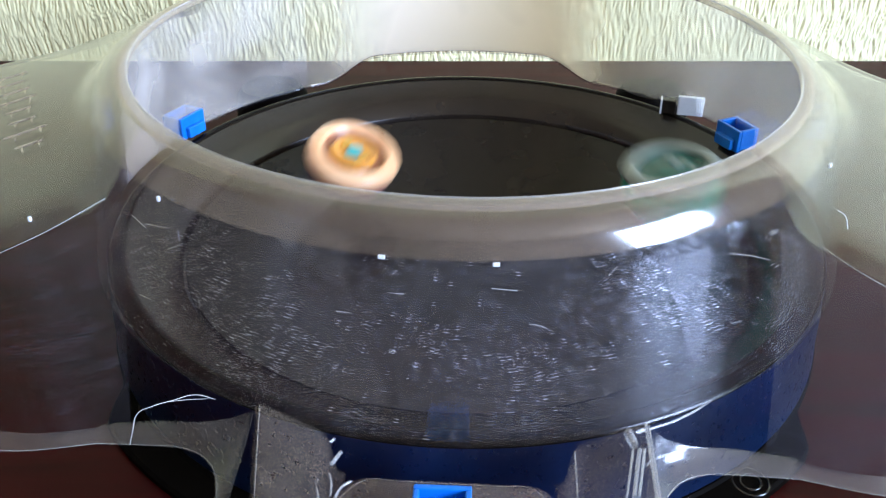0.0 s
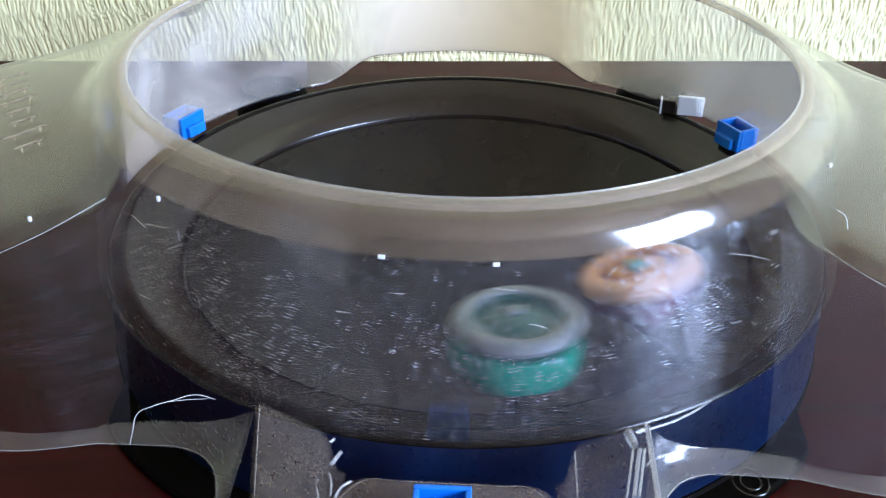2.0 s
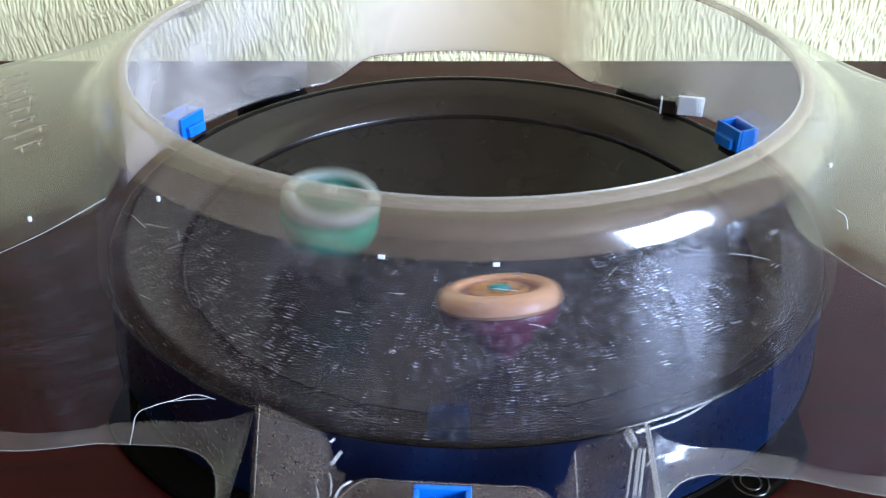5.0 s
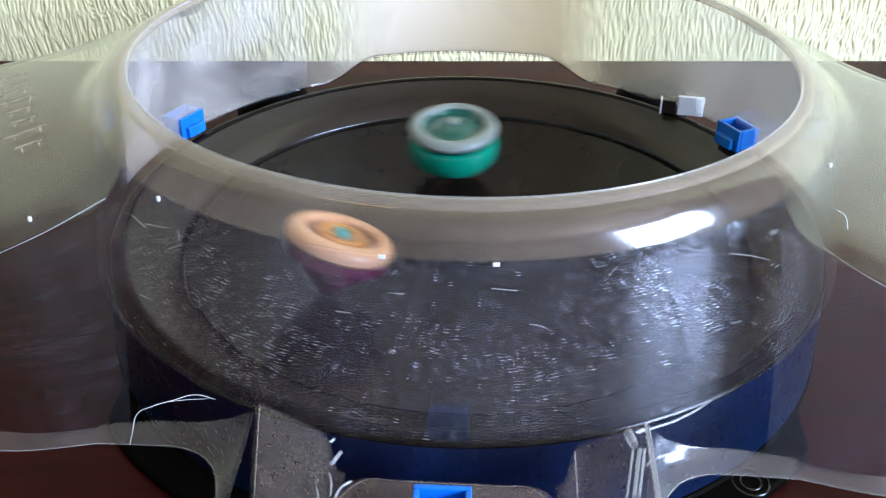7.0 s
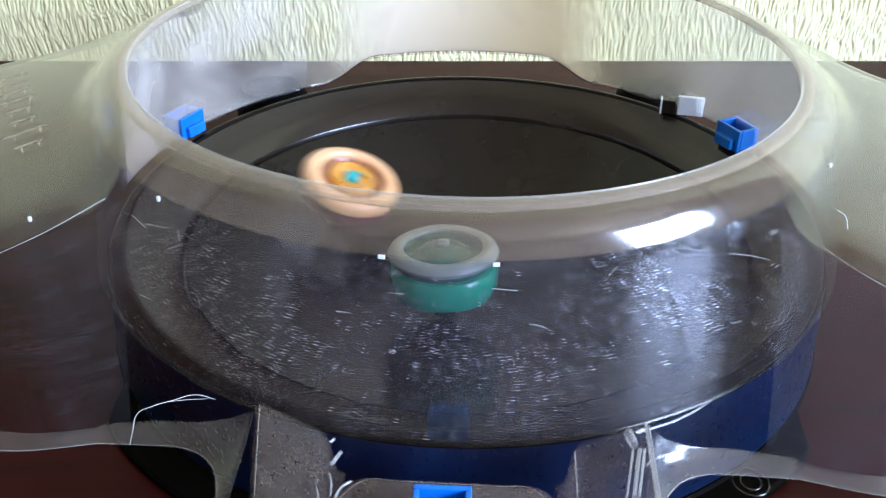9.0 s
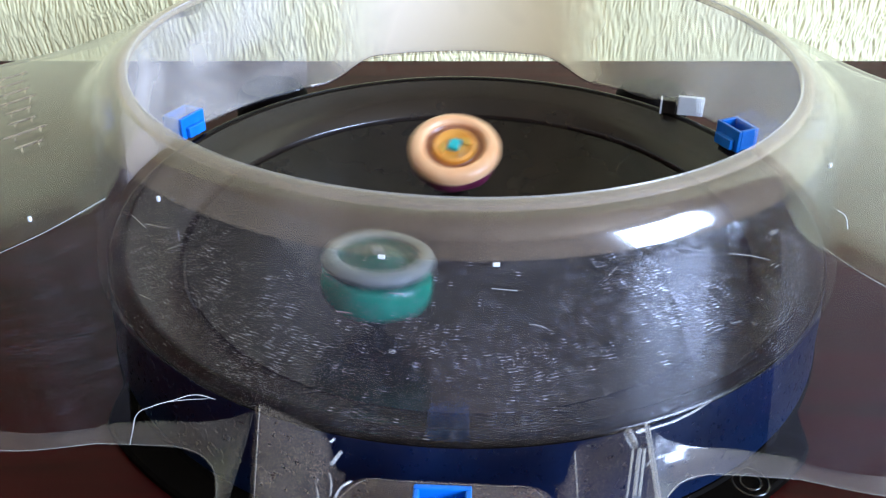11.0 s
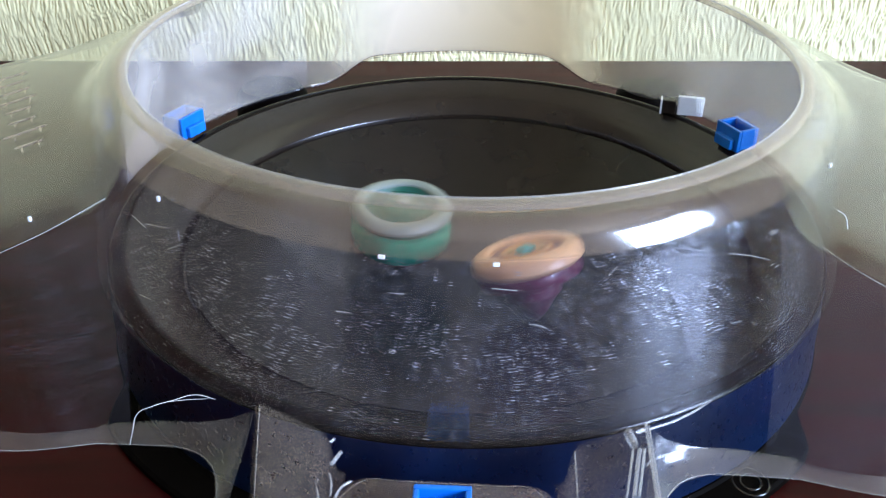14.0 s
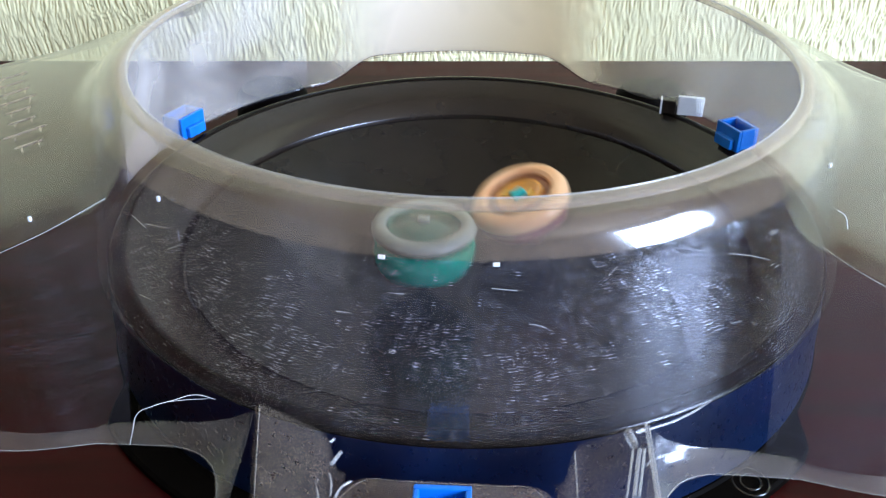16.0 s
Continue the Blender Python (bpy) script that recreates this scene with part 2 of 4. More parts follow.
def box_bm(size, at=(0, 0, 0), bevel=0.0, bm=None):
    bm = bm or bmesh.new()
    made = bmesh.ops.create_cube(bm, size=1.0, matrix=Matrix.Translation(at) @ Matrix.Diagonal((*size, 1)))
    if bevel:
        edges = {e for v in made["verts"] for e in v.link_edges}
        bmesh.ops.bevel(bm, geom=list(edges), offset=bevel, segments=2, affect="EDGES", profile=0.6)
    return bm


def sheet(name, grid, mat, parent, thick=0.0018, label="", rim=True):
    """A moulded sheet from rows of points, given its thickness."""
    k = len(grid[0])
    verts = [p for row in grid for p in row]
    faces = [(i * k + j, i * k + j + 1, (i + 1) * k + j + 1, (i + 1) * k + j) for i in range(len(grid) - 1) for j in range(k - 1)]
    ob = mesh_object(name, verts, faces, mat, parent, label)
    mod = ob.modifiers.new("thickness", "SOLIDIFY")
    mod.thickness, mod.offset, mod.use_rim = thick, 0, rim
    return ob


def strand(name, points, radius, mat, label, category, parent=None):
    cu = bpy.data.curves.new(name, "CURVE")
    cu.dimensions, cu.bevel_depth, cu.bevel_resolution = "3D", radius, 1
    sp = cu.splines.new("BEZIER")
    sp.bezier_points.add(len(points) - 1)
    for bp, p in zip(sp.bezier_points, points):
        bp.co = p
        bp.handle_left_type = bp.handle_right_type = "AUTO"
    cu.materials.append(mat)
    ob = new(name, cu)
    ob.parent = parent
    return tagged(ob, label, category)


# ---- the room ----
WALL_Y, BACK_Y, LEFT_X, LOW, HIGH = 0.335, -3.0, -1.8, -0.75, 1.85


def wallpaper_wall():
    """The wall behind the table; the stretch above the table carries the embossed ridges."""
    x0, x1, z0, z1, step = -0.52, 0.52, -0.004, 0.13, 0.0008
    nx, nz = int((x1 - x0) / step), int((z1 - z0) / step)
    verts, faces = [], []
    for j in range(nz + 1):
        z = z0 + (z1 - z0) * j / nz
        for i in range(nx + 1):
            x = x0 + (x1 - x0) * i / nx
            w = noise.noise((x * 22, z * 30, 3.1)) * 0.9
            a = noise.noise((x * 540 + w * 3.0 + z * 24, z * 55, 0.0))
            b = noise.noise((x * 330 + w * 3.0, z * 60, 7.0))
            ridge = max(0.0, 1.0 - abs(a) * 2.6) * 0.0014 + b * 0.0004
            fade = min(1.0, 8 * min(i, nx - i) / nx, 8 * (nz - j) / nz)
            verts.append((x, WALL_Y - ridge * fade, z))
    k = nx + 1
    for j in range(nz):
        for i in range(nx):
            faces.append((j * k + i, j * k + i + 1, (j + 1) * k + i + 1, (j + 1) * k + i))
    wall = mesh_object("wall_north", verts, faces, WALLPAPER)
    tagged(wall, "pale cream wallpaper embossed with fine upright bark ridges", "wall", kind="structure")
    bm = bmesh.new()
    for a, b, c, d in ((LEFT_X - 0.1, x0, LOW, HIGH), (x1, SIDE_X + 0.1, LOW, HIGH), (x0, x1, LOW, z0), (x0, x1, z1, HIGH)):
        box_bm((b - a, 0.1, d - c), ((a + b) / 2, WALL_Y + 0.05, (c + d) / 2), bm=bm)
    part("wall_panel", bm, WALLPAPER, wall)
    bm = box_bm((x1 - x0, 0.08, z1 - z0), ((x0 + x1) / 2, WALL_Y + 0.06, (z0 + z1) / 2))
    part("wall_core", bm, PLASTER, wall)


def plain_wall(name, size, at, mat, label):
    ob = part(name, box_bm(size, at), mat, None, label)
    tagged(ob, "", "floor" if name == "floor" else "ceiling" if name == "ceiling" else "wall", kind="structure")
    return ob


wallpaper_wall()
mid_y, deep, wide = (WALL_Y + BACK_Y) / 2, WALL_Y - BACK_Y, SIDE_X - LEFT_X
mid_x = (SIDE_X + LEFT_X) / 2
plain_wall("floor", (wide, deep, 0.1), (mid_x, mid_y, LOW - 0.05), FLOOR, "plain brown floor of the room")
# unseen ceiling, its colour chosen to bounce warm light on the stadium
plain_wall("ceiling", (wide, deep, 0.1), (mid_x, mid_y, HIGH + 0.05), WARM, "unseen ceiling, coloured warm beige to bounce warm light")
# unseen wall behind the camera, dark so that the cover reflects little
plain_wall("wall_south", (wide, 0.1, HIGH - LOW), (mid_x, BACK_Y - 0.05, (HIGH + LOW) / 2), DARK, "unseen wall, coloured dark brown to darken reflections")
# unseen side wall, toned for its bounce and its reflection in the wing
plain_wall("wall_west", (0.1, deep, HIGH - LOW), (LEFT_X - 0.05, mid_y, (HIGH + LOW) / 2), PLASTER, "unseen wall beside the table, beige to bounce warm light")


def window_wall():
    bm = bmesh.new()
    for y0, y1, z0, z1 in ((BACK_Y, WIN_Y[0], LOW, HIGH), (WIN_Y[1], WALL_Y, LOW, HIGH), (WIN_Y[0], WIN_Y[1], LOW, WIN_Z[0]), (WIN_Y[0], WIN_Y[1], WIN_Z[1], HIGH)):
        box_bm((0.1, y1 - y0, z1 - z0), (SIDE_X + 0.05, (y0 + y1) / 2, (z0 + z1) / 2), bm=bm)
    tagged(part("wall_east", bm, PLASTER, None, "pale plaster wall with an open window"), "", "wall", kind="structure")
    bm = bmesh.new()
    cy, cz = sum(WIN_Y) / 2, sum(WIN_Z) / 2
    h, w = WIN_Z[1] - WIN_Z[0], WIN_Y[1] - WIN_Y[0]
    for sy in (-1, 1):
        box_bm((0.06, 0.05, h), (SIDE_X + 0.06, cy + sy * (w / 2 - 0.025), cz), bm=bm)
        box_bm((0.06, w - 0.1, 0.05), (SIDE_X + 0.06, cy, cz + sy * (h / 2 - 0.025)), bm=bm)
    tagged(part("window_1", bm, WHITE, None, "white window frame with daylight behind"), "", "window", kind="structure")


window_wall()


def table():
    t = thing("table", pose(0, 0, 0), "dark reddish-brown varnished wooden table against the wall", "table")
    part("tabletop", box_bm((1.5, 0.86, 0.03), (0, -0.1, -0.015), 0.003), WOOD, t)
    for x in (-0.7, 0.7):
        for y in (-0.48, 0.28):
            part("leg", box_bm((0.05, 0.05, 0.72), (x, y, -0.39), 0.004), WOOD, t)


table()

# ---- the stadium: black bowl and clear cover ----
TURN = pose(0, 0, 0, 0, 0, -4)


def dish(r):
    """Height of the bowl's floor and wall at radius r."""
    return 0.012 + 0.021 * (min(r, 0.1385) / 0.1385) ** 2 + max(0.0, r - 0.1385) * 0.6


def smooth01(x):
    x = min(1.0, max(0.0, x))
    return x * x * (3 - 2 * x)


def foot(a):
    """The base plate reaches out in two broad feet towards the front corners."""
    deg = math.degrees(a) % 360
    reach = max(smooth01((19 - abs(deg - c)) / 9) for c in (231, 310))
    return 1 - 0.075 * (1 - reach)


def stadium_base():
    t = thing("stadium_bowl", TURN, "glossy black plastic battle bowl standing on the table", "toy stadium")
    floor = [(0.0005 + 0.136 * i / 24, dish(0.1365 * i / 24)) for i in range(25)]
    groove = [(0.1386, 0.0296), (0.1389, 0.0334), (0.1396, 0.0348)]
    revolve("bowl_floor", floor, SATIN, t, 128, "satin black bowl floor")
    revolve("bowl_wall", [(0.1365, 0.0325), (0.1369, 0.0296)] + groove + [(0.150, 0.0425), (0.1600, 0.0478), (0.1612, 0.0486)], BLACK, t, 160, "glossy black bowl wall")
    revolve("bowl_lip", [(0.1612, 0.0486), (0.1625, 0.0493), (0.1642, 0.0497), (0.1660, 0.0494), (0.1680, 0.0483), (0.1690, 0.0470), (0.1695, 0.0455)], LIP, t, 160, "rounded black lip")
    revolve("skirt", [(0.1695, 0.0465), (0.1702, 0.040), (0.1710, 0.030), (0.1720, 0.012), (0.1728, 0.0055)], NAVY, t, 128, "navy-black outer wall")
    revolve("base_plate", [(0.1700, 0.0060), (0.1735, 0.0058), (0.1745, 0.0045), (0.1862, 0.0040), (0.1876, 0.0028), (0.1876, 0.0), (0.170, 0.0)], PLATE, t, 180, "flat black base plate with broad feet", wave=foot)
    for az in (55, 132):
        a = radians(az)
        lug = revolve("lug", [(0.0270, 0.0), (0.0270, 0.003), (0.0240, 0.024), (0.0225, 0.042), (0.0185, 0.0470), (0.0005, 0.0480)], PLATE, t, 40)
        lug.matrix_basis = pose(0.196 * math.cos(a), 0.196 * math.sin(a), 0)
    # moulded ring mark on a foot
    for az in (-49,):
        a = radians(az)
        c = Vector((0.1802 * math.cos(a), 0.1802 * math.sin(a), 0.0042))
        for r in (0.0035, 0.0065):
            ob = revolve("ring_mark", [(r, 0), (r + 0.0003, 0.0003), (r + 0.0007, 0.0003), (r + 0.001, 0)], BLACK, t, 32)
            ob.matrix_basis = Matrix.Translation(c) @ pose(0, 0, 0, 0, 2, az)
    return t


stadium_base()


walls = {}


def fit_rim(p):
    """Bends the rim of the cover to fit the camera's view: shifted sideways and lower on one side, fading out towards
    its foot.
    """
    x, y, z = p
    w = smooth01((z - 0.052) / 0.075)
    return (x - 0.0016 * w, y + 0.0021 * w, z + w * (0.0031 * y - 0.0150 * x - 0.0015))


COVER_PROFILE = [(0.1485, 0.1290), (0.1525, 0.1286), (0.1560, 0.1268), (0.1590, 0.1232), (0.1612, 0.1175), (0.1628, 0.1090), (0.1650, 0.0950), (0.1672, 0.0800), (0.1694, 0.0650), (0.1712, 0.0520)]


def cover_wall(t):
    """The round wall under the rim in five stretches; its lower edge rises in an arch at the back."""
    def lift(deg):
        return smooth01((30.0 - abs(deg - 94)) / 12.0)

    def stretch(name, a0, a1, mat, label, first=0):
        n = max(8, int((a1 - a0) * 0.75))
        grid, lip, line = [], [], []
        for i in range(n + 1):
            deg = a0 + (a1 - a0) * i / n
            a, f = radians(deg), 1 - lift(deg % 360) * 0.17
            grid.append([fit_rim((r * math.cos(a), r * math.sin(a), 0.129 - (0.129 - z) * f)) for r, z in COVER_PROFILE[first:]])
            z = 0.129 - 0.077 * f
            lip.append([(r * math.cos(a), r * math.sin(a), z + dz) for r, dz in ((0.1712, 0.0), (0.1716, -0.0012), (0.1724, -0.0018))])
            line.append(lip[-1][0])
        walls[name] = sheet(name, grid, mat, t, 0.0016, label, rim=False)
        lip_part = sheet("lower_lip", lip, LIP_CLEAR, t, 0.0016, "clear moulded lip")
        if name == "back_panel":
            strand("arch_edge", line, 0.0007, RIM_CLEAR, "pale rounded edge of the arch", "", lip_part)

    def shoulder():
        grid = []
        for i in range(121):
            a = radians(180 + 180 * i / 120)
            grid.append([fit_rim((r * math.cos(a), r * math.sin(a), z)) for r, z in COVER_PROFILE[:5]])
        walls["shoulder"] = sheet("shoulder", grid, SHOULDER_CLEAR, t, 0.0016, "rounded shoulder with the room's reflection painted in as haze", rim=False)

    shoulder()
    stretch("front_wall", 180, 360, WALL_CLEAR, "clear scratched plastic wall", 4)
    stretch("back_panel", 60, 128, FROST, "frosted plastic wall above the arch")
    stretch("side_wall", 128, 180, BACK_CLEAR, "misted plastic wall")
    stretch("side_wall", 0, 60, SIDE_CLEAR, "misted plastic wall")


def wing_height(u, v):
    r = math.hypot(u, v)
    z = 0.1190 - 0.20 * max(0.0, r - 0.155)
    near_rim = smooth01((0.170 - r) / 0.020)
    return max(0.05, z + (0.1290 - z) * near_rim)


def wing_front(u):
    return -0.1235 - 0.75 * max(0.0, u - 0.115)


def wing_back(u):
    return 0.030 + min(0.055, 0.050 * math.exp(-(u - 0.172) / 0.015))


def flange_top(u):
    """The flange's upper edge swings in and out along the cover."""
    return -0.1615 + 0.0046 * math.cos((u - 0.097) * 2 * math.pi / 0.105)


def flange_foot(u):
    return -0.1680 + 0.0040 * math.cos((u - 0.109) * 2 * math.pi / 0.100)


def bead(t, points):
    # a whitish strand imitates the light that the edge catches
    strand("edge_bead", points, 0.00017, BEAD, "pale bead imitating light caught on the edge", "", t)


def cover_wing(t, side):
    """A broad flat lobe of the cover that points outwards and forwards, with a skirt and a wavy flange below its edges."""
    top = []
    end = 0.34
    for i in range(41):
        f = i / 40
        a = radians(-42 + 72 * f)
        x0, y0 = 0.1495 * math.cos(a), 0.1495 * math.sin(a)
        droop = 0.004 * max(smooth01((0.06 - f) / 0.06), smooth01((f - 0.94) / 0.06))
        row = []
        for k in range(41):
            u = x0 + (end - x0) * (k / 40) ** 1.7
            w = smooth01((u - x0) / (0.012 + 0.023 * min(1.0, 4 * f)))
            y = wing_front(u) + (wing_back(u) - wing_front(u)) * f
            v = y0 + (y - y0) * w
            row.append(fit_rim((side * u, v, wing_height(u, v) - droop * w)))
        top.append(row)
    walls["wing"] = wing = sheet("wing", top, WING_CLEAR, t, 0.0016, "cloudy sloping plastic wing", rim=False)
    bead(wing, [(x, y - 0.0004, z) for x, y, z in top[0][6::5]])
    grid, flange, line = [], [], []
    for k in range(41):
        u = 0.112 + (end - 0.112) * k / 40
        v0, v1 = wing_front(u), min(flange_top(u), wing_front(u) - 0.006)
        zt = fit_rim((side * u, v0, wing_height(u, v0) - 0.004))[2]
        grid.append([(side * u, v0 + (v1 - v0) * f ** 0.7, zt + (0.0405 - zt) * f) for f in (0.0, 0.06, 0.2, 0.4, 0.6, 0.8, 1.0)])
        u = 0.122 + (end - 0.122) * k / 40
        v1, v2 = min(flange_top(u), wing_front(u) - 0.006), min(flange_foot(u), wing_front(u) - 0.012)
        flange.append([(side * u, v1, 0.0405), (side * u, v1 * 0.7 + v2 * 0.3, 0.0388), (side * u, v2, 0.0365)])
        line.append(flange[-1][-1])
    # the right side takes the copies with window light painted in
    sheet("skirt", grid, LIT_SKIRT if side > 0 else SKIRT_CLEAR, t, 0.0016, "hazy skirt below the wing with window light painted in" if side > 0 else "clear skirt below the wing", rim=False)
    flange_part = sheet("flange", flange, LIT_EDGE if side > 0 else EDGE, t, 0.0012, "wavy cloudy flange", rim=False)
    bead(flange_part, line[::4])
    if side < 0:
        walls["wing_marked"] = wing


def cover_pocket(t, s):
    """The open pocket under an arch: two leaning cheeks, a floor tray and a rounded lip."""
    y0, y1 = s * 0.1715, s * 0.222
    for side in (-1, 1):
        grid, inset = [], 0.0075 if side < 0 else 0.0
        for k in range(9):
            q = k / 8
            y = y0 + (y1 - y0) * q
            dz = -0.003 * q
            grid.append([(side * (x - inset * (1 + 1.3 * q * smooth01((x - 0.045) / 0.015))), y, z + dz) for x, z in ((0.0680, 0.0630), (0.0668, 0.0640), (0.0655, 0.0636), (0.0500, 0.0548), (0.0468, 0.0528), (0.0452, 0.0500), (0.0440, 0.0400), (0.0430, 0.0355), (0.0400, 0.0338))])
        cheek = sheet("cheek", grid, CHEEK, t, 0.0012, "dusty clear pocket cheek", rim=False)
        walls["cheek_right" if side > 0 else "cheek_left"] = cheek
        # edge highlights as pale strands, thicker and more of them on the right
        for j, size in ((1, 0.0005), (0, 0.0003), (5, 0.0003)) if side > 0 else ((1, 0.00015),):
            strand("cheek_highlight", [row[j] for row in grid[::2]], size, BEAD, "painted highlight along a pocket edge", "", cheek)
        outer = ((0.122, -flange_foot(0.122)), (0.106, 0.1648), (0.092, 0.1652), (0.083, 0.1690), (0.077, 0.1760), (0.0735, 0.1860), (0.0720, 0.2000), (0.0715, 0.222))
        inner = ((0.122, -flange_top(0.122)), (0.102, 0.1575), (0.087, 0.1585), (0.077, 0.1620), (0.0715, 0.1690), (0.0692, 0.1800), (0.0684, 0.2000), (0.0682, 0.222))
        rise = (0.0405, 0.0405, 0.0420, 0.0480, 0.0580, 0.0620, 0.0618, 0.0605)
        flange, line = [], []
        for (ox, oy), (ix, iy), z in zip(outer, inner, rise):
            line.append((side * ox, s * oy, 0.0363))
            flange.append([(side * ox, s * oy, 0.0362), (side * (ix * 0.6 + ox * 0.4), s * (iy * 0.6 + oy * 0.4), 0.0385), (side * ix, s * iy, 0.0410), (side * (ix - 0.0006 - inset * smooth01((z - 0.042) / 0.015)), s * (iy - 0.0006), z)])
        corner = sheet("corner_flange", flange, LIT_EDGE if side > 0 else EDGE, t, 0.0012, "wavy cloudy flange", rim=False)
        bead(corner, line)
        walls["corner"] = corner
    tray = []
    for k in range(25):
        x = -0.0365 + 0.073 * k / 24
        r = 0.010 * (1 - math.sqrt(max(0.0, 1 - (max(0.0, abs(x) - 0.0265) / 0.010) ** 2)))
        tray.append([(x + 0.0035, s * (0.1765 + r), 0.0372), (x + 0.0035, s * (0.1772 + r), 0.0380), (x + 0.0035, s * (0.1785 + r), 0.0378), (x + 0.0035, s * 0.222, 0.0365)])
    tray_part = sheet("tray", tray, TRAY, t, 0.0012, "dusty clear tray", rim=False)
    bead(tray_part, [row[1] for row in tray[::3]])


def stadium_cover():
    t = thing("stadium_cover", TURN, "scratched clear plastic cover clipped over the black bowl", "toy stadium cover")
    revolve("rim", [(0.1452, 0.1285), (0.1454, 0.1303), (0.1462, 0.1312), (0.1492, 0.1314), (0.1506, 0.1306), (0.1510, 0.1292), (0.1480, 0.1272), (0.1460, 0.1276)], RIM_CLEAR, t, 192, "cloudy rounded rim of the opening", closed=True, bend=fit_rim)
    revolve("rim_edge", [(0.1456 + 0.0004 * math.cos(k * math.pi / 4), 0.1310 + 0.0004 * math.sin(k * math.pi / 4)) for k in range(8)], BEAD, t, 192, "pale bead imitating light caught on the inner edge", closed=True, bend=fit_rim)
    cover_wall(t)
    for side in (-1, 1):
        cover_wing(t, side)
    cover_pocket(t, -1)
    return t


cover = stadium_cover()


def clip(m):
    t = thing("clip", m, "bright blue plastic clip fastening the clear cover", "clip", "clips round the cover")
    bm = bmesh.new()
    w, d, h, q = 0.0185, 0.0135, 0.0125, 0.0020
    box_bm((w, q, h), (0, -d / 2 + q / 2, h / 2), 0.0006, bm)
    box_bm((w, q, h), (0, d / 2 - q / 2, h / 2), 0.0006, bm)
    for sx in (-1, 1):
        box_bm((q, d - 2 * q, h), (sx * (w / 2 - q / 2), 0, h / 2), 0.0006, bm)
    body = part("body", bm, BLUE, t)
    part("floor", box_bm((w - 2 * q, d - 2 * q, 0.003), (0, 0, h * 0.35)), BLUE, t)
    part("tab", box_bm((w * 0.7, 0.003, 0.006), (0, -d / 2 - 0.0014, 0.004), 0.0006), BLUE, body)
    return t


clip(pose(-0.011, -0.197, 0.0392, 0, 0, -3))
clip(pose(-0.1562, 0.0765, 0.0505, 0, 0, 62))
clip(pose(0.1520, 0.0655, 0.0482, 0, 0, -66))


# ---- spinning tops ----
def orange_top():
    t = thing("spinning_top", pose(0, 0, 0), "peach and amber spinning top with a teal centre chip", "spinning top", "battling tops")
    lobes = lambda a: 1.0 + 0.012 * math.cos(3 * a)
    revolve("outer_ring", [(0.0155, 0.0285), (0.0160, 0.0312), (0.0175, 0.0325), (0.0200, 0.0324), (0.0225, 0.0312), (0.0238, 0.0288), (0.0238, 0.0262), (0.0222, 0.0245), (0.0165, 0.0240)], PEACH, t, 72, "peach moulded ring", closed=True, wave=lobes)
    revolve("recess", [(0.0158, 0.0300), (0.0148, 0.0288), (0.0125, 0.0284), (0.0118, 0.0290)], BROWN, t, 64, "brown recessed ring")
    inner = revolve("inner_ring", [(0.0118, 0.0288), (0.0115, 0.0308), (0.0100, 0.0316), (0.0072, 0.0304), (0.0050, 0.0298), (0.0005, 0.0298)], AMBER, t, 64, "amber inner ring", wave=lambda a: 1 + 0.03 * math.cos(2 * a))
    for s in (0, 1):
        bm = box_bm((0.0052, 0.0022, 0.0012), (0, 0.0066, 0.0312), 0.0004)
        ob = part("gold_stud", bm, GOLD, inner, "shiny gold stud")
        ob.matrix_basis = pose(0, 0, 0, 0, 0, 40 + 180 * s)
    part("chip", box_bm((0.0070, 0.0058, 0.003), (0, 0, 0.0310), 0.0011), TEAL, inner, "teal centre chip")
    revolve("disc", [(0.0160, 0.0246), (0.0222, 0.0242), (0.0226, 0.0215), (0.0218, 0.0190), (0.0190, 0.0178), (0.0120, 0.0172), (0.0100, 0.0176)], MAROON, t, 72, "dark maroon disc", wave=lambda a: 1 + 0.02 * math.cos(6 * a))
    revolve("driver", [(0.0120, 0.0175), (0.0118, 0.0110), (0.0085, 0.0080), (0.0060, 0.0045), (0.0030, 0.0012), (0.0014, 0.0), (0.0002, 0.0)], MAROON, t, 48, "dark maroon driver")
    return t


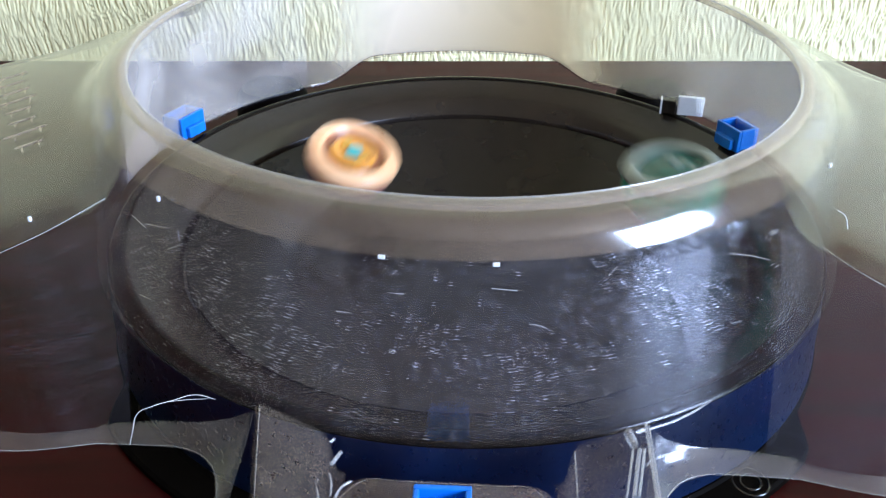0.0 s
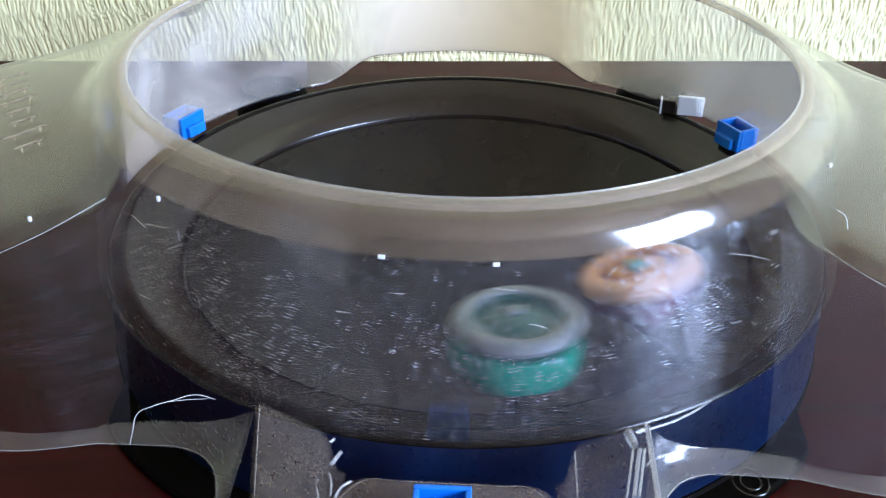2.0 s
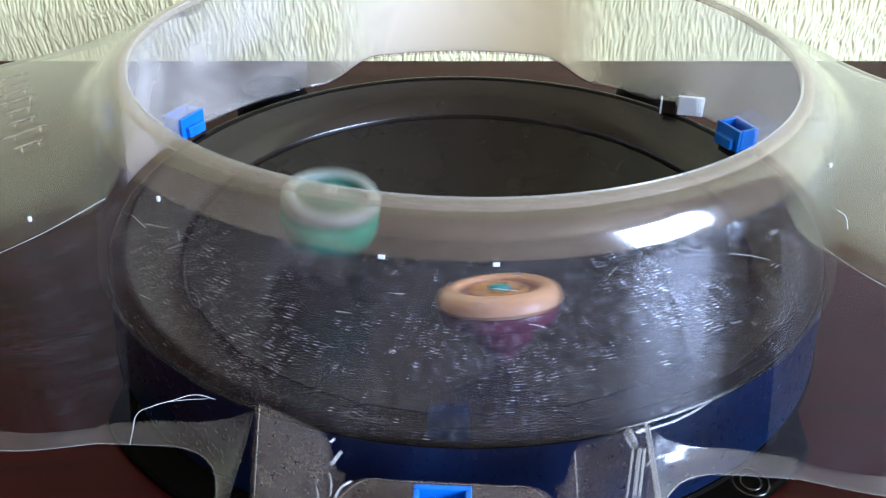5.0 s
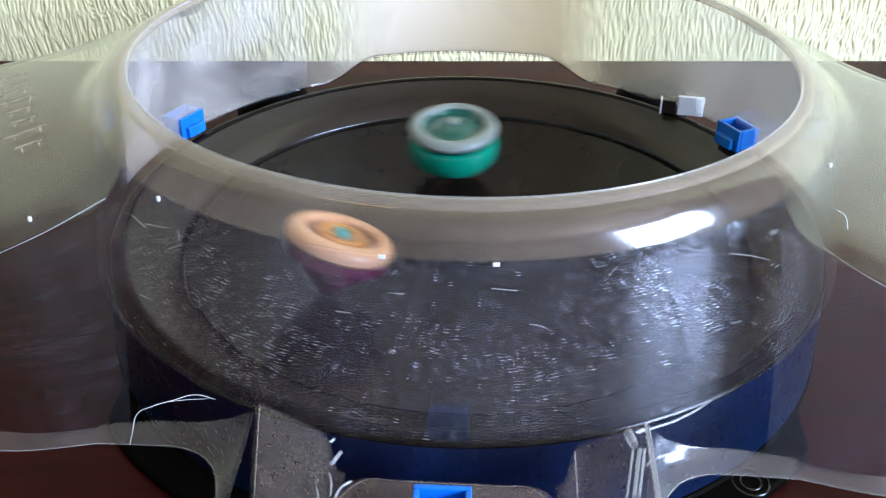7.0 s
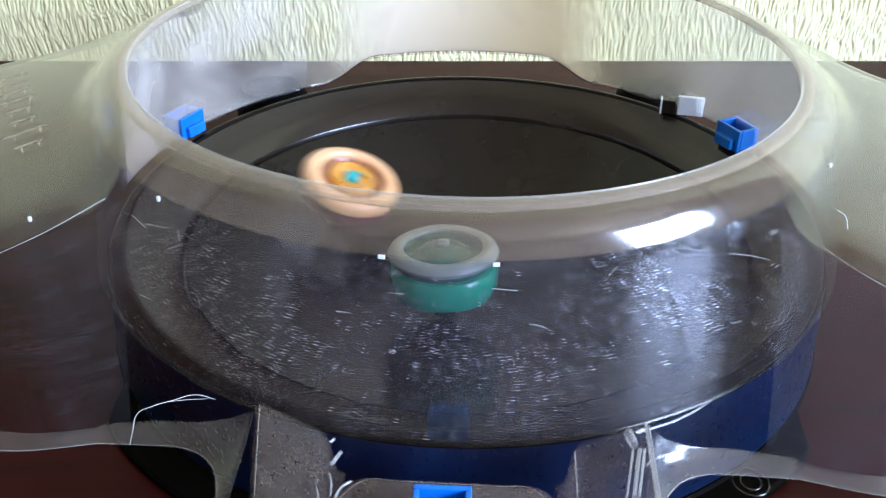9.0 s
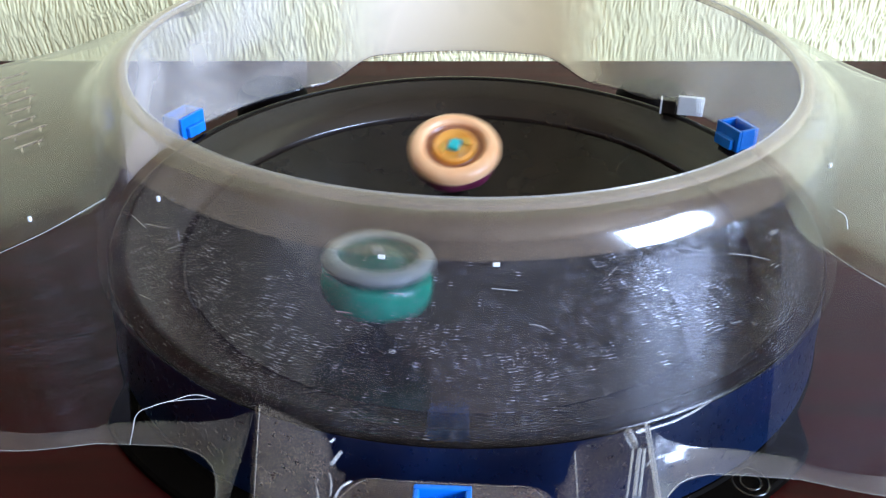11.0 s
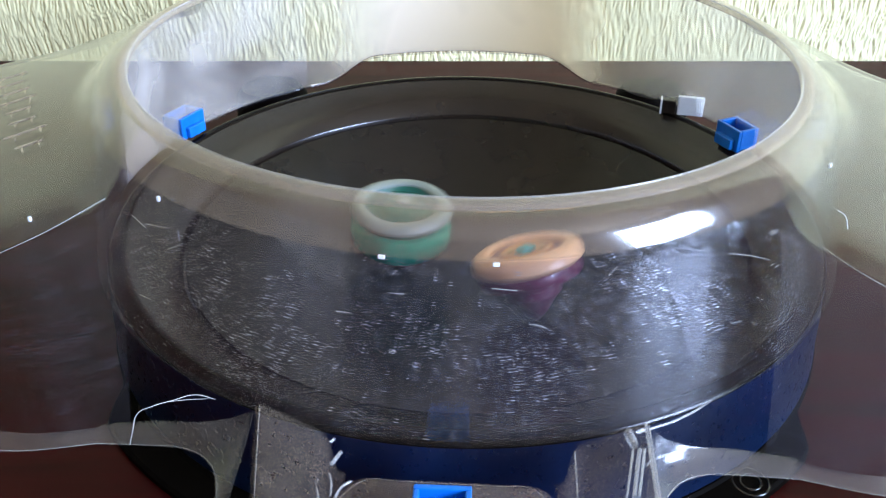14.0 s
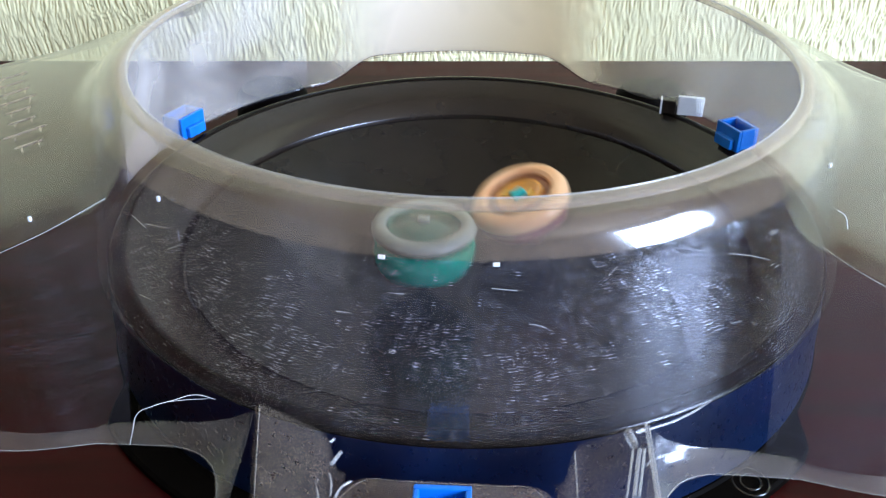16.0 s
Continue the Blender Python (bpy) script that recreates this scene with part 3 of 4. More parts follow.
def green_top():
    t = thing("spinning_top", pose(0, 0, 0), "emerald green spinning top with a pale grey ring", "spinning top", "battling tops")
    revolve("outer_ring", [(0.0163, 0.0325), (0.0167, 0.0342), (0.0178, 0.0350), (0.0202, 0.0350), (0.0222, 0.0340), (0.0232, 0.0320), (0.0228, 0.0305), (0.0160, 0.0302)], PALE, t, 72, "pale grey-green ring", closed=True, wave=lambda a: 1 + 0.012 * math.cos(4 * a))
    recess = revolve("recess", [(0.0166, 0.0335), (0.0152, 0.0318), (0.0120, 0.0320), (0.0100, 0.0334), (0.0076, 0.0344), (0.0045, 0.0350), (0.0005, 0.0352)], BOTTLE, t, 64, "bottle-green recessed face")
    part("chip", box_bm((0.0046, 0.0052, 0.0025), (0.0006, 0, 0.0354), 0.0009), PALE, recess, "pale centre chip")
    revolve("collar", [(0.0160, 0.0303), (0.0205, 0.0302), (0.0208, 0.0285), (0.0200, 0.0270)], BOTTLE, t, 64, "dark green collar")
    revolve("disc", [(0.0195, 0.0272), (0.0222, 0.0268), (0.0232, 0.0245), (0.0232, 0.0175), (0.0216, 0.0145), (0.0170, 0.0130), (0.0110, 0.0128)], EMERALD, t, 72, "shiny emerald disc", wave=lambda a: 1 + 0.018 * math.cos(5 * a))
    revolve("driver", [(0.0125, 0.0130), (0.0122, 0.0095), (0.0090, 0.0072), (0.0060, 0.0040), (0.0030, 0.0010), (0.0014, 0.0), (0.0002, 0.0)], BOTTLE, t, 48, "dark green driver")
    return t


orange, green = orange_top(), green_top()
for top in (orange, green):
    for piece in top.children_recursive:
        piece.data.transform(Matrix.Scale(1.07, 4))

# ---- small marks and fibres ----
def raised_mark():
    """Raised lettering on the wing, as plain bars."""
    for k in range(8):
        q = k / 7
        u, v = 0.2130 - 0.0480 * q, -0.0080 - 0.0790 * q
        tall = (0.017, 0.011, 0.014, 0.017, 0.011, 0.011, 0.017, 0.011)[k]
        bm = box_bm((tall, 0.0008, 0.0009), (0, 0.0022, 0), 0.0002)
        box_bm((0.0008, 0.0050, 0.0009), (tall * 0.35, -0.0008, 0), 0.0002, bm)
        box_bm((0.0008, 0.0050, 0.0009), (-tall * 0.25, -0.0008, 0), 0.0002, bm)
        ob = part("raised_mark", bm, RIM_CLEAR, walls["wing_marked"], "raised clear mark")
        ob.matrix_basis = pose(-u, v, fit_rim((-u, v, wing_height(u, v)))[2] + 0.0009, 0, -11, 27)


raised_mark()


# embossed dots; white plastic stands in for the glint on each
def nub(az, r, z):
    a = radians(az)
    ob = part("nub", box_bm((0.0010, 0.0022, 0.0013), (0, 0, 0), 0.0003), WHITE, walls["front_wall"], "embossed dot with its glint painted white")
    ob.matrix_basis = pose(r * math.cos(a), r * math.sin(a), z, 0, -12, math.degrees(a))


for x, y in ((-0.142, -0.1365), (-0.0965, -0.1335)):
    ob = part("nub", box_bm((0.0011, 0.0011, 0.0018), (0, 0, 0), 0.0003), WHITE, walls["front_wall"], "embossed dot with its glint painted white")
    ob.matrix_basis = pose(*fit_rim((x, y, wing_height(-x, y) - 0.0005)))
for az, r, z in ((-96.5, 0.1618, 0.1170), (-84, 0.1620, 0.1160), (-31, 0.1620, 0.1150)):
    nub(az, r, z)


# single long scratches on the front wall: bearing in degrees and height
SCRATCHES = (((-80.35, 0.0957), (-79.40, 0.0951), (-78.38, 0.0939)),
    ((-55.20, 0.1067), (-51.56, 0.1026), (-47.63, 0.0969)),
    ((-48.45, 0.1080), (-47.30, 0.1077), (-46.33, 0.1071)),
    ((-95.56, 0.0850), (-94.73, 0.0850)),
    ((-70.48, 0.1121), (-71.47, 0.1095)),
    ((-101.67, 0.0968), (-99.75, 0.0969)),
    ((-84.46, 0.1084), (-81.68, 0.1074)),
    ((-130.76, 0.1039), (-125.99, 0.1074)),
    ((-134.30, 0.1032), (-130.79, 0.1023)),
    ((-126.12, 0.0992), (-122.79, 0.1051)),
    ((-123.98, 0.1088), (-123.62, 0.1050)),
    ((-140.98, 0.0499), (-135.94, 0.0539)),
    ((-133.35, 0.0720), (-130.41, 0.0741)),
    ((-95.57, 0.1055), (-93.93, 0.1056)),
    ((-95.56, 0.0848), (-94.79, 0.0848)),
    ((-54.32, 0.0798), (-52.36, 0.0785)),
    ((-47.97, 0.1067), (-46.59, 0.1067)))
for line in SCRATCHES:
    points = []
    for az, z in line:
        r = float(np.interp(z, [p[1] for p in COVER_PROFILE[::-1]], [p[0] for p in COVER_PROFILE[::-1]])) + 0.0009
        points.append((r * math.cos(radians(az)), r * math.sin(radians(az)), z))
    strand("scratch", points, 0.00018, BEAD, "long white scratch", "", walls["front_wall"])


def window_streak():
    """A window reflection painted as a blade-shaped haze down the front wall, broad above and running out to a point.
    """
    grid = []
    for i in range(25):
        q = i / 24
        z = 0.1125 - 0.042 * q
        mid = -60.6 + 1.3 * q
        half = 2.9 * (1 - q) ** 0.7 + 0.35 + 0.35 * math.sin(9 * q) * (1 - q)
        r = float(np.interp(z, [p[1] for p in COVER_PROFILE[::-1]], [p[0] for p in COVER_PROFILE[::-1]])) + 0.0012
        grid.append([fit_rim((r * math.cos(radians(mid + half * k / 4)), r * math.sin(radians(mid + half * k / 4)), z)) for k in range(-4, 5)])
    sheet("window_streak", grid, WINDOW_STREAK, walls["front_wall"], 0.0002, "blade-shaped window reflection painted as a hazy patch", rim=False)


window_streak()


# highlights on the pocket's edges and corners, built on as pale strands: place, radius and line
EDGE_HIGHLIGHTS = (
    ("L", 0.0008, ((-0.0329, -0.1740, 0.0470), (-0.0340, -0.1770, 0.0470), (-0.0350, -0.1798, 0.0470))),
    ("L", 0.0006, ((-0.0371, -0.1703, 0.0475), (-0.0359, -0.1688, 0.0478))),
    ("L", 0.0005, ((-0.0273, -0.1868, 0.0470), (-0.0300, -0.1895, 0.0470), (-0.0315, -0.1943, 0.0470))),
    ("L", 0.0004, ((-0.0350, -0.1840, 0.0470), (-0.0338, -0.1875, 0.0470), (-0.0330, -0.1935, 0.0470))),
    ("L", 0.0007, ((-0.0386, -0.1872, 0.0470), (-0.0384, -0.1882, 0.0470))),
    ("L", 0.0004, ((-0.0380, -0.1905, 0.0470), (-0.0365, -0.1950, 0.0470))),
    ("R", 0.0017, ((0.0607, -0.1765, 0.0645), (0.0613, -0.1795, 0.0645), (0.0619, -0.1822, 0.0645))),
    ("R", 0.0008, ((0.0636, -0.1765, 0.0645), (0.0659, -0.1748, 0.0645))),
    ("R", 0.0004, ((0.0615, -0.1834, 0.064), (0.0599, -0.1919, 0.064), (0.0575, -0.2036, 0.064))),
    ("R", 0.0007, ((0.0636, -0.1833, 0.064), (0.0619, -0.1918, 0.064), (0.0597, -0.2034, 0.064))),
    ("R", 0.0005, ((0.0651, -0.1832, 0.064), (0.0635, -0.1917, 0.064), (0.0611, -0.2033, 0.064))),
    ("F", 0.0006, ((0.0698, -0.1684, 0.0425), (0.0734, -0.1652, 0.0425), (0.0785, -0.1627, 0.0425), (0.0846, -0.1601, 0.0425))),
    ("W", 0.0005, ((0.0712, -0.1595, 0.0505), (0.0794, -0.1553, 0.0505), (0.0863, -0.1506, 0.0505), (0.0951, -0.1429, 0.0505))),
)
HOSTS = {"L": walls["cheek_left"], "R": walls["cheek_right"], "F": walls["corner"], "W": walls["front_wall"]}
for host, size, line in EDGE_HIGHLIGHTS:
    strand("edge_highlight", line, size, BEAD, "painted highlight along a pocket edge", "", HOSTS[host])


def glint_blocks():
    # made-up blocks imitate a window reflection at the bowl edge
    t = thing("glint_blocks", pose(0.131, 0.103, 0.0495, 0, 0, -14), "white and black blocks imitating a window glint on the bowl", "tab")
    part("white_face", box_bm((0.0150, 0.003, 0.0115), (0.004, 0, 0.0062), 0.0007), WHITE, t)
    part("black_block", box_bm((0.0085, 0.006, 0.0085), (-0.0085, 0.001, 0.0048), 0.0007), BLACK, t)
    part("edge_strip", box_bm((0.0010, 0.0065, 0.0085), (-0.0128, 0.001, 0.0048)), WHITE, t)


glint_blocks()

strand("fibre", [(-0.1210, -0.1591, 0.0385), (-0.1189, -0.1588, 0.0450), (-0.1173, -0.1560, 0.0500), (-0.1122, -0.1550, 0.0525), (-0.1053, -0.1529, 0.0535), (-0.0976, -0.1511, 0.0545), (-0.0904, -0.1523, 0.0535)], 0.00013, HAIR, "fine pale hair-like fibre lying on the cover", "fibre")
strand("fibre", [(-0.1061, -0.1535, 0.0535), (-0.1003, -0.1528, 0.0537), (-0.0929, -0.1523, 0.0538)], 0.00009, HAIR, "very thin pale fibre lying on the cover", "fibre")
strand("fibre", [(0.1190, -0.1345, 0.1195), (0.1205, -0.1375, 0.1190), (0.1203, -0.1415, 0.1165)], 0.00013, HAIR, "short curled pale fibre on the cover wing", "fibre")


# ---- the paths of the tops: time, contact point, lean of the axis ----
ORANGE = [
    (0.0, -0.0673, 0.0570, 0.261, -0.245), (0.1, -0.0427, 0.0858, 0.140, -0.330), (0.2, -0.0077, 0.0911, 0.007, -0.358), (0.3, -0.0172, 0.0656, 0.060, -0.353),
    (0.4, -0.0227, 0.0386, 0.132, -0.311), (0.5, -0.0424, 0.0156, 0.285, -0.148), (0.6, -0.0642, -0.0063, 0.358, 0.025), (0.7, -0.0695, -0.0280, 0.139, -0.139),
    (0.8, -0.0715, -0.0752, 0.208, -0.105), (0.9, -0.0726, -0.0919, 0.225, -0.087), (1.0, -0.0686, -0.0916, 0.225, -0.070), (1.1, -0.0617, -0.0791, 0.225, -0.035),
    (1.2, -0.0492, -0.0556, 0.208, 0.017), (1.3, -0.0293, -0.0430, 0.156, 0.087), (1.4, 0.0000, -0.0446, -0.045, 0.335), (1.5, 0.0297, -0.0437, -0.229, 0.276),
    (1.6, 0.0494, -0.0593, -0.246, 0.261), (1.7, 0.0562, -0.0744, -0.231, 0.274), (1.8, 0.0568, -0.0941, -0.200, 0.298), (1.9, 0.0871, -0.0953, -0.253, 0.254),
    (2.0, 0.0802, -0.0812, -0.265, 0.241), (2.1, 0.0618, -0.0535, -0.285, 0.218), (2.2, 0.0426, -0.0225, -0.174, -0.035), (2.3, 0.0332, 0.0320, -0.259, 0.000),
    (2.4, 0.0269, 0.0786, -0.375, -0.070), (2.5, 0.0333, 0.1074, -0.469, 0.000), (2.6, 0.0404, 0.1109, -0.438, -0.139), (2.7, 0.0489, 0.1027, -0.407, -0.208),
    (2.8, 0.0489, 0.0784, -0.309, -0.242), (2.9, 0.0423, 0.0540, -0.309, -0.242), (3.0, 0.0433, 0.0650, -0.259, -0.242), (3.1, 0.0394, 0.0957, -0.174, -0.309),
    (3.2, 0.0287, 0.1049, -0.112, -0.341), (3.3, 0.0182, 0.1059, -0.079, -0.350), (3.4, 0.0038, 0.0956, -0.036, -0.357), (3.5, -0.0169, 0.0807, 0.048, -0.355),
    (3.6, -0.0399, 0.0630, 0.169, -0.316), (3.7, -0.0654, 0.0478, 0.278, -0.227), (3.8, -0.0874, 0.0346, 0.329, -0.142), (3.9, -0.0981, 0.0284, 0.342, -0.108),
    (4.0, -0.0993, 0.0197, 0.350, -0.076), (4.1, -0.0949, 0.0125, 0.355, -0.052), (4.2, -0.0863, -0.0173, 0.351, 0.072), (4.3, -0.0823, -0.0370, 0.324, 0.154),
    (4.4, -0.0719, -0.0494, 0.288, 0.213), (4.5, -0.0567, -0.0622, 0.228, 0.276), (4.6, -0.0395, -0.0730, 0.151, 0.325), (4.7, -0.0243, -0.0768, 0.084, 0.348),
    (4.8, -0.0095, -0.0853, 0.015, 0.358), (4.9, 0.0036, -0.0938, -0.036, 0.357), (5.0, 0.0152, -0.0960, -0.077, 0.350), (5.1, 0.0260, -0.0986, -0.111, 0.341),
    (5.2, 0.0366, -0.0922, -0.151, 0.325), (5.3, 0.0440, -0.0796, -0.191, 0.303), (5.4, 0.0482, -0.0655, -0.230, 0.275), (5.5, 0.0501, -0.0487, -0.272, 0.233),
    (5.6, 0.0497, -0.0270, -0.324, 0.153), (5.7, 0.0446, -0.0019, -0.358, 0.008), (5.8, 0.0328, 0.0192, -0.296, -0.152), (5.9, 0.0158, 0.0452, -0.153, -0.324),
    (6.0, 0.0010, 0.0594, -0.041, -0.356), (6.1, -0.0108, 0.0662, 0.026, -0.357), (6.2, -0.0230, 0.0686, 0.086, -0.348), (6.3, -0.0376, 0.0646, 0.157, -0.322),
    (6.4, -0.0527, 0.0518, 0.235, -0.271), (6.5, -0.0634, 0.0325, 0.305, -0.189), (6.6, -0.0725, 0.0195, 0.341, -0.110), (6.7, -0.0781, 0.0072, 0.356, -0.039),
    (6.8, -0.0800, 0.0022, 0.358, -0.014), (6.9, -0.0795, -0.0264, 0.338, 0.118), (7.0, -0.0673, -0.0402, 0.301, 0.194), (7.1, -0.0476, -0.0550, 0.218, 0.284),
    (7.2, -0.0248, -0.0675, 0.098, 0.345), (7.3, -0.0049, -0.0693, -0.005, 0.358), (7.4, 0.0134, -0.0840, -0.081, 0.349), (7.5, 0.0289, -0.0859, -0.135, 0.332),
    (7.6, 0.0430, -0.0886, -0.174, 0.313), (7.7, 0.0573, -0.0805, -0.222, 0.281), (7.8, 0.0670, -0.0626, -0.273, 0.232), (7.9, 0.0718, -0.0445, -0.312, 0.176),
    (8.0, 0.0738, -0.0182, -0.350, 0.077), (8.1, 0.0688, 0.0117, -0.353, -0.059), (8.2, 0.0577, 0.0368, -0.309, -0.182), (8.3, 0.0408, 0.0679, -0.202, -0.296),
    (8.4, 0.0295, 0.0803, -0.141, -0.329), (8.5, 0.0178, 0.0872, -0.089, -0.347), (8.6, 0.0017, 0.0879, -0.029, -0.357), (8.7, -0.0192, 0.0828, 0.056, -0.354),
    (8.8, -0.0390, 0.0689, 0.154, -0.324), (8.9, -0.0565, 0.0530, 0.246, -0.261), (9.0, -0.0680, 0.0289, 0.323, -0.154), (9.1, -0.0977, 0.0417, 0.325, -0.150),
    (9.2, -0.1175, 0.0612, 0.313, -0.174), (9.3, -0.1045, 0.0472, 0.322, -0.157), (9.4, -0.0857, 0.0336, 0.329, -0.141), (9.5, -0.0647, 0.0208, 0.337, -0.123),
    (9.6, -0.0435, 0.0132, 0.288, -0.106), (9.7, -0.0182, -0.0073, 0.095, 0.051), (9.8, 0.0043, -0.0220, -0.078, 0.165), (9.9, 0.0245, -0.0305, -0.233, 0.228),
    (10.0, 0.0405, -0.0338, -0.292, 0.208), (10.1, 0.0527, -0.0282, -0.324, 0.152), (10.2, 0.0598, -0.0171, -0.348, 0.087), (10.3, 0.0626, -0.0047, -0.358, 0.021),
    (10.4, 0.0618, 0.0137, -0.351, -0.074), (10.5, 0.0548, 0.0337, -0.312, -0.177), (10.6, 0.0438, 0.0490, -0.253, -0.253), (10.7, 0.0284, 0.0701, -0.156, -0.323),
    (10.8, 0.0183, 0.0770, -0.106, -0.342), (10.9, 0.0086, 0.0789, -0.064, -0.353), (11.0, -0.0040, 0.0741, -0.009, -0.358), (11.1, -0.0206, 0.0636, 0.080, -0.349),
    (11.2, -0.0386, 0.0460, 0.205, -0.294), (11.3, -0.0544, 0.0228, 0.322, -0.156), (11.4, -0.0610, -0.0075, 0.356, 0.044), (11.5, -0.0597, -0.0386, 0.293, 0.206),
    (11.6, -0.0525, -0.0569, 0.229, 0.276), (11.7, -0.0390, -0.0737, 0.148, 0.326), (11.8, -0.0243, -0.0825, 0.079, 0.350), (11.9, -0.0126, -0.0868, 0.028, 0.357),
    (12.0, 0.0080, -0.0790, -0.063, 0.353), (12.1, 0.0236, -0.0793, -0.126, 0.336), (12.2, 0.0351, -0.0645, -0.194, 0.301), (12.3, 0.0443, -0.0464, -0.265, 0.241),
    (12.4, 0.0488, -0.0209, -0.336, 0.124), (12.5, 0.0457, 0.0088, -0.352, -0.065), (12.6, 0.0444, 0.0276, -0.312, -0.176), (12.7, 0.0301, 0.0440, -0.225, -0.279),
    (12.8, 0.0114, 0.0447, -0.128, -0.335), (12.9, -0.0106, 0.0498, 0.033, -0.357), (13.0, -0.0300, 0.0439, 0.171, -0.315), (13.1, -0.0476, 0.0305, 0.287, -0.215),
    (13.2, -0.0583, 0.0129, 0.347, -0.090), (13.3, -0.0617, -0.0123, 0.351, 0.073), (13.4, -0.0611, -0.0331, 0.309, 0.181), (13.5, -0.0522, -0.0487, 0.249, 0.258),
    (13.6, -0.0369, -0.0632, 0.159, 0.321), (13.7, -0.0172, -0.0722, 0.056, 0.354), (13.8, 0.0022, -0.0766, -0.038, 0.356), (13.9, 0.0197, -0.0742, -0.118, 0.338),
    (14.0, 0.0341, -0.0539, -0.215, 0.286), (14.1, 0.0430, -0.0379, -0.285, 0.217), (14.2, 0.0533, -0.0172, -0.345, 0.096), (14.3, 0.0542, 0.0035, -0.358, -0.025),
    (14.4, 0.0488, 0.0152, -0.344, -0.100), (14.5, 0.0343, 0.0330, -0.275, -0.230), (14.6, 0.0132, 0.0421, -0.145, -0.326), (14.7, -0.0074, 0.0450, 0.012, -0.349),
    (14.8, -0.0262, 0.0434, 0.150, -0.325), (14.9, -0.0415, 0.0263, 0.272, -0.206), (15.0, -0.0529, 0.0026, 0.358, -0.025), (15.1, -0.0532, -0.0166, 0.340, 0.114),
    (15.2, -0.0456, -0.0384, 0.260, 0.247), (15.3, -0.0321, -0.0559, 0.154, 0.324), (15.4, -0.0137, -0.0647, 0.043, 0.356), (15.5, 0.0057, -0.0624, -0.066, 0.352),
    (15.6, 0.0243, -0.0545, -0.175, 0.313), (15.7, 0.0352, -0.0425, -0.251, 0.256), (15.8, 0.0425, -0.0266, -0.316, 0.169), (15.9, 0.0460, -0.0029, -0.358, 0.015),
    (16.0, 0.0388, 0.0172, -0.333, -0.133),
]
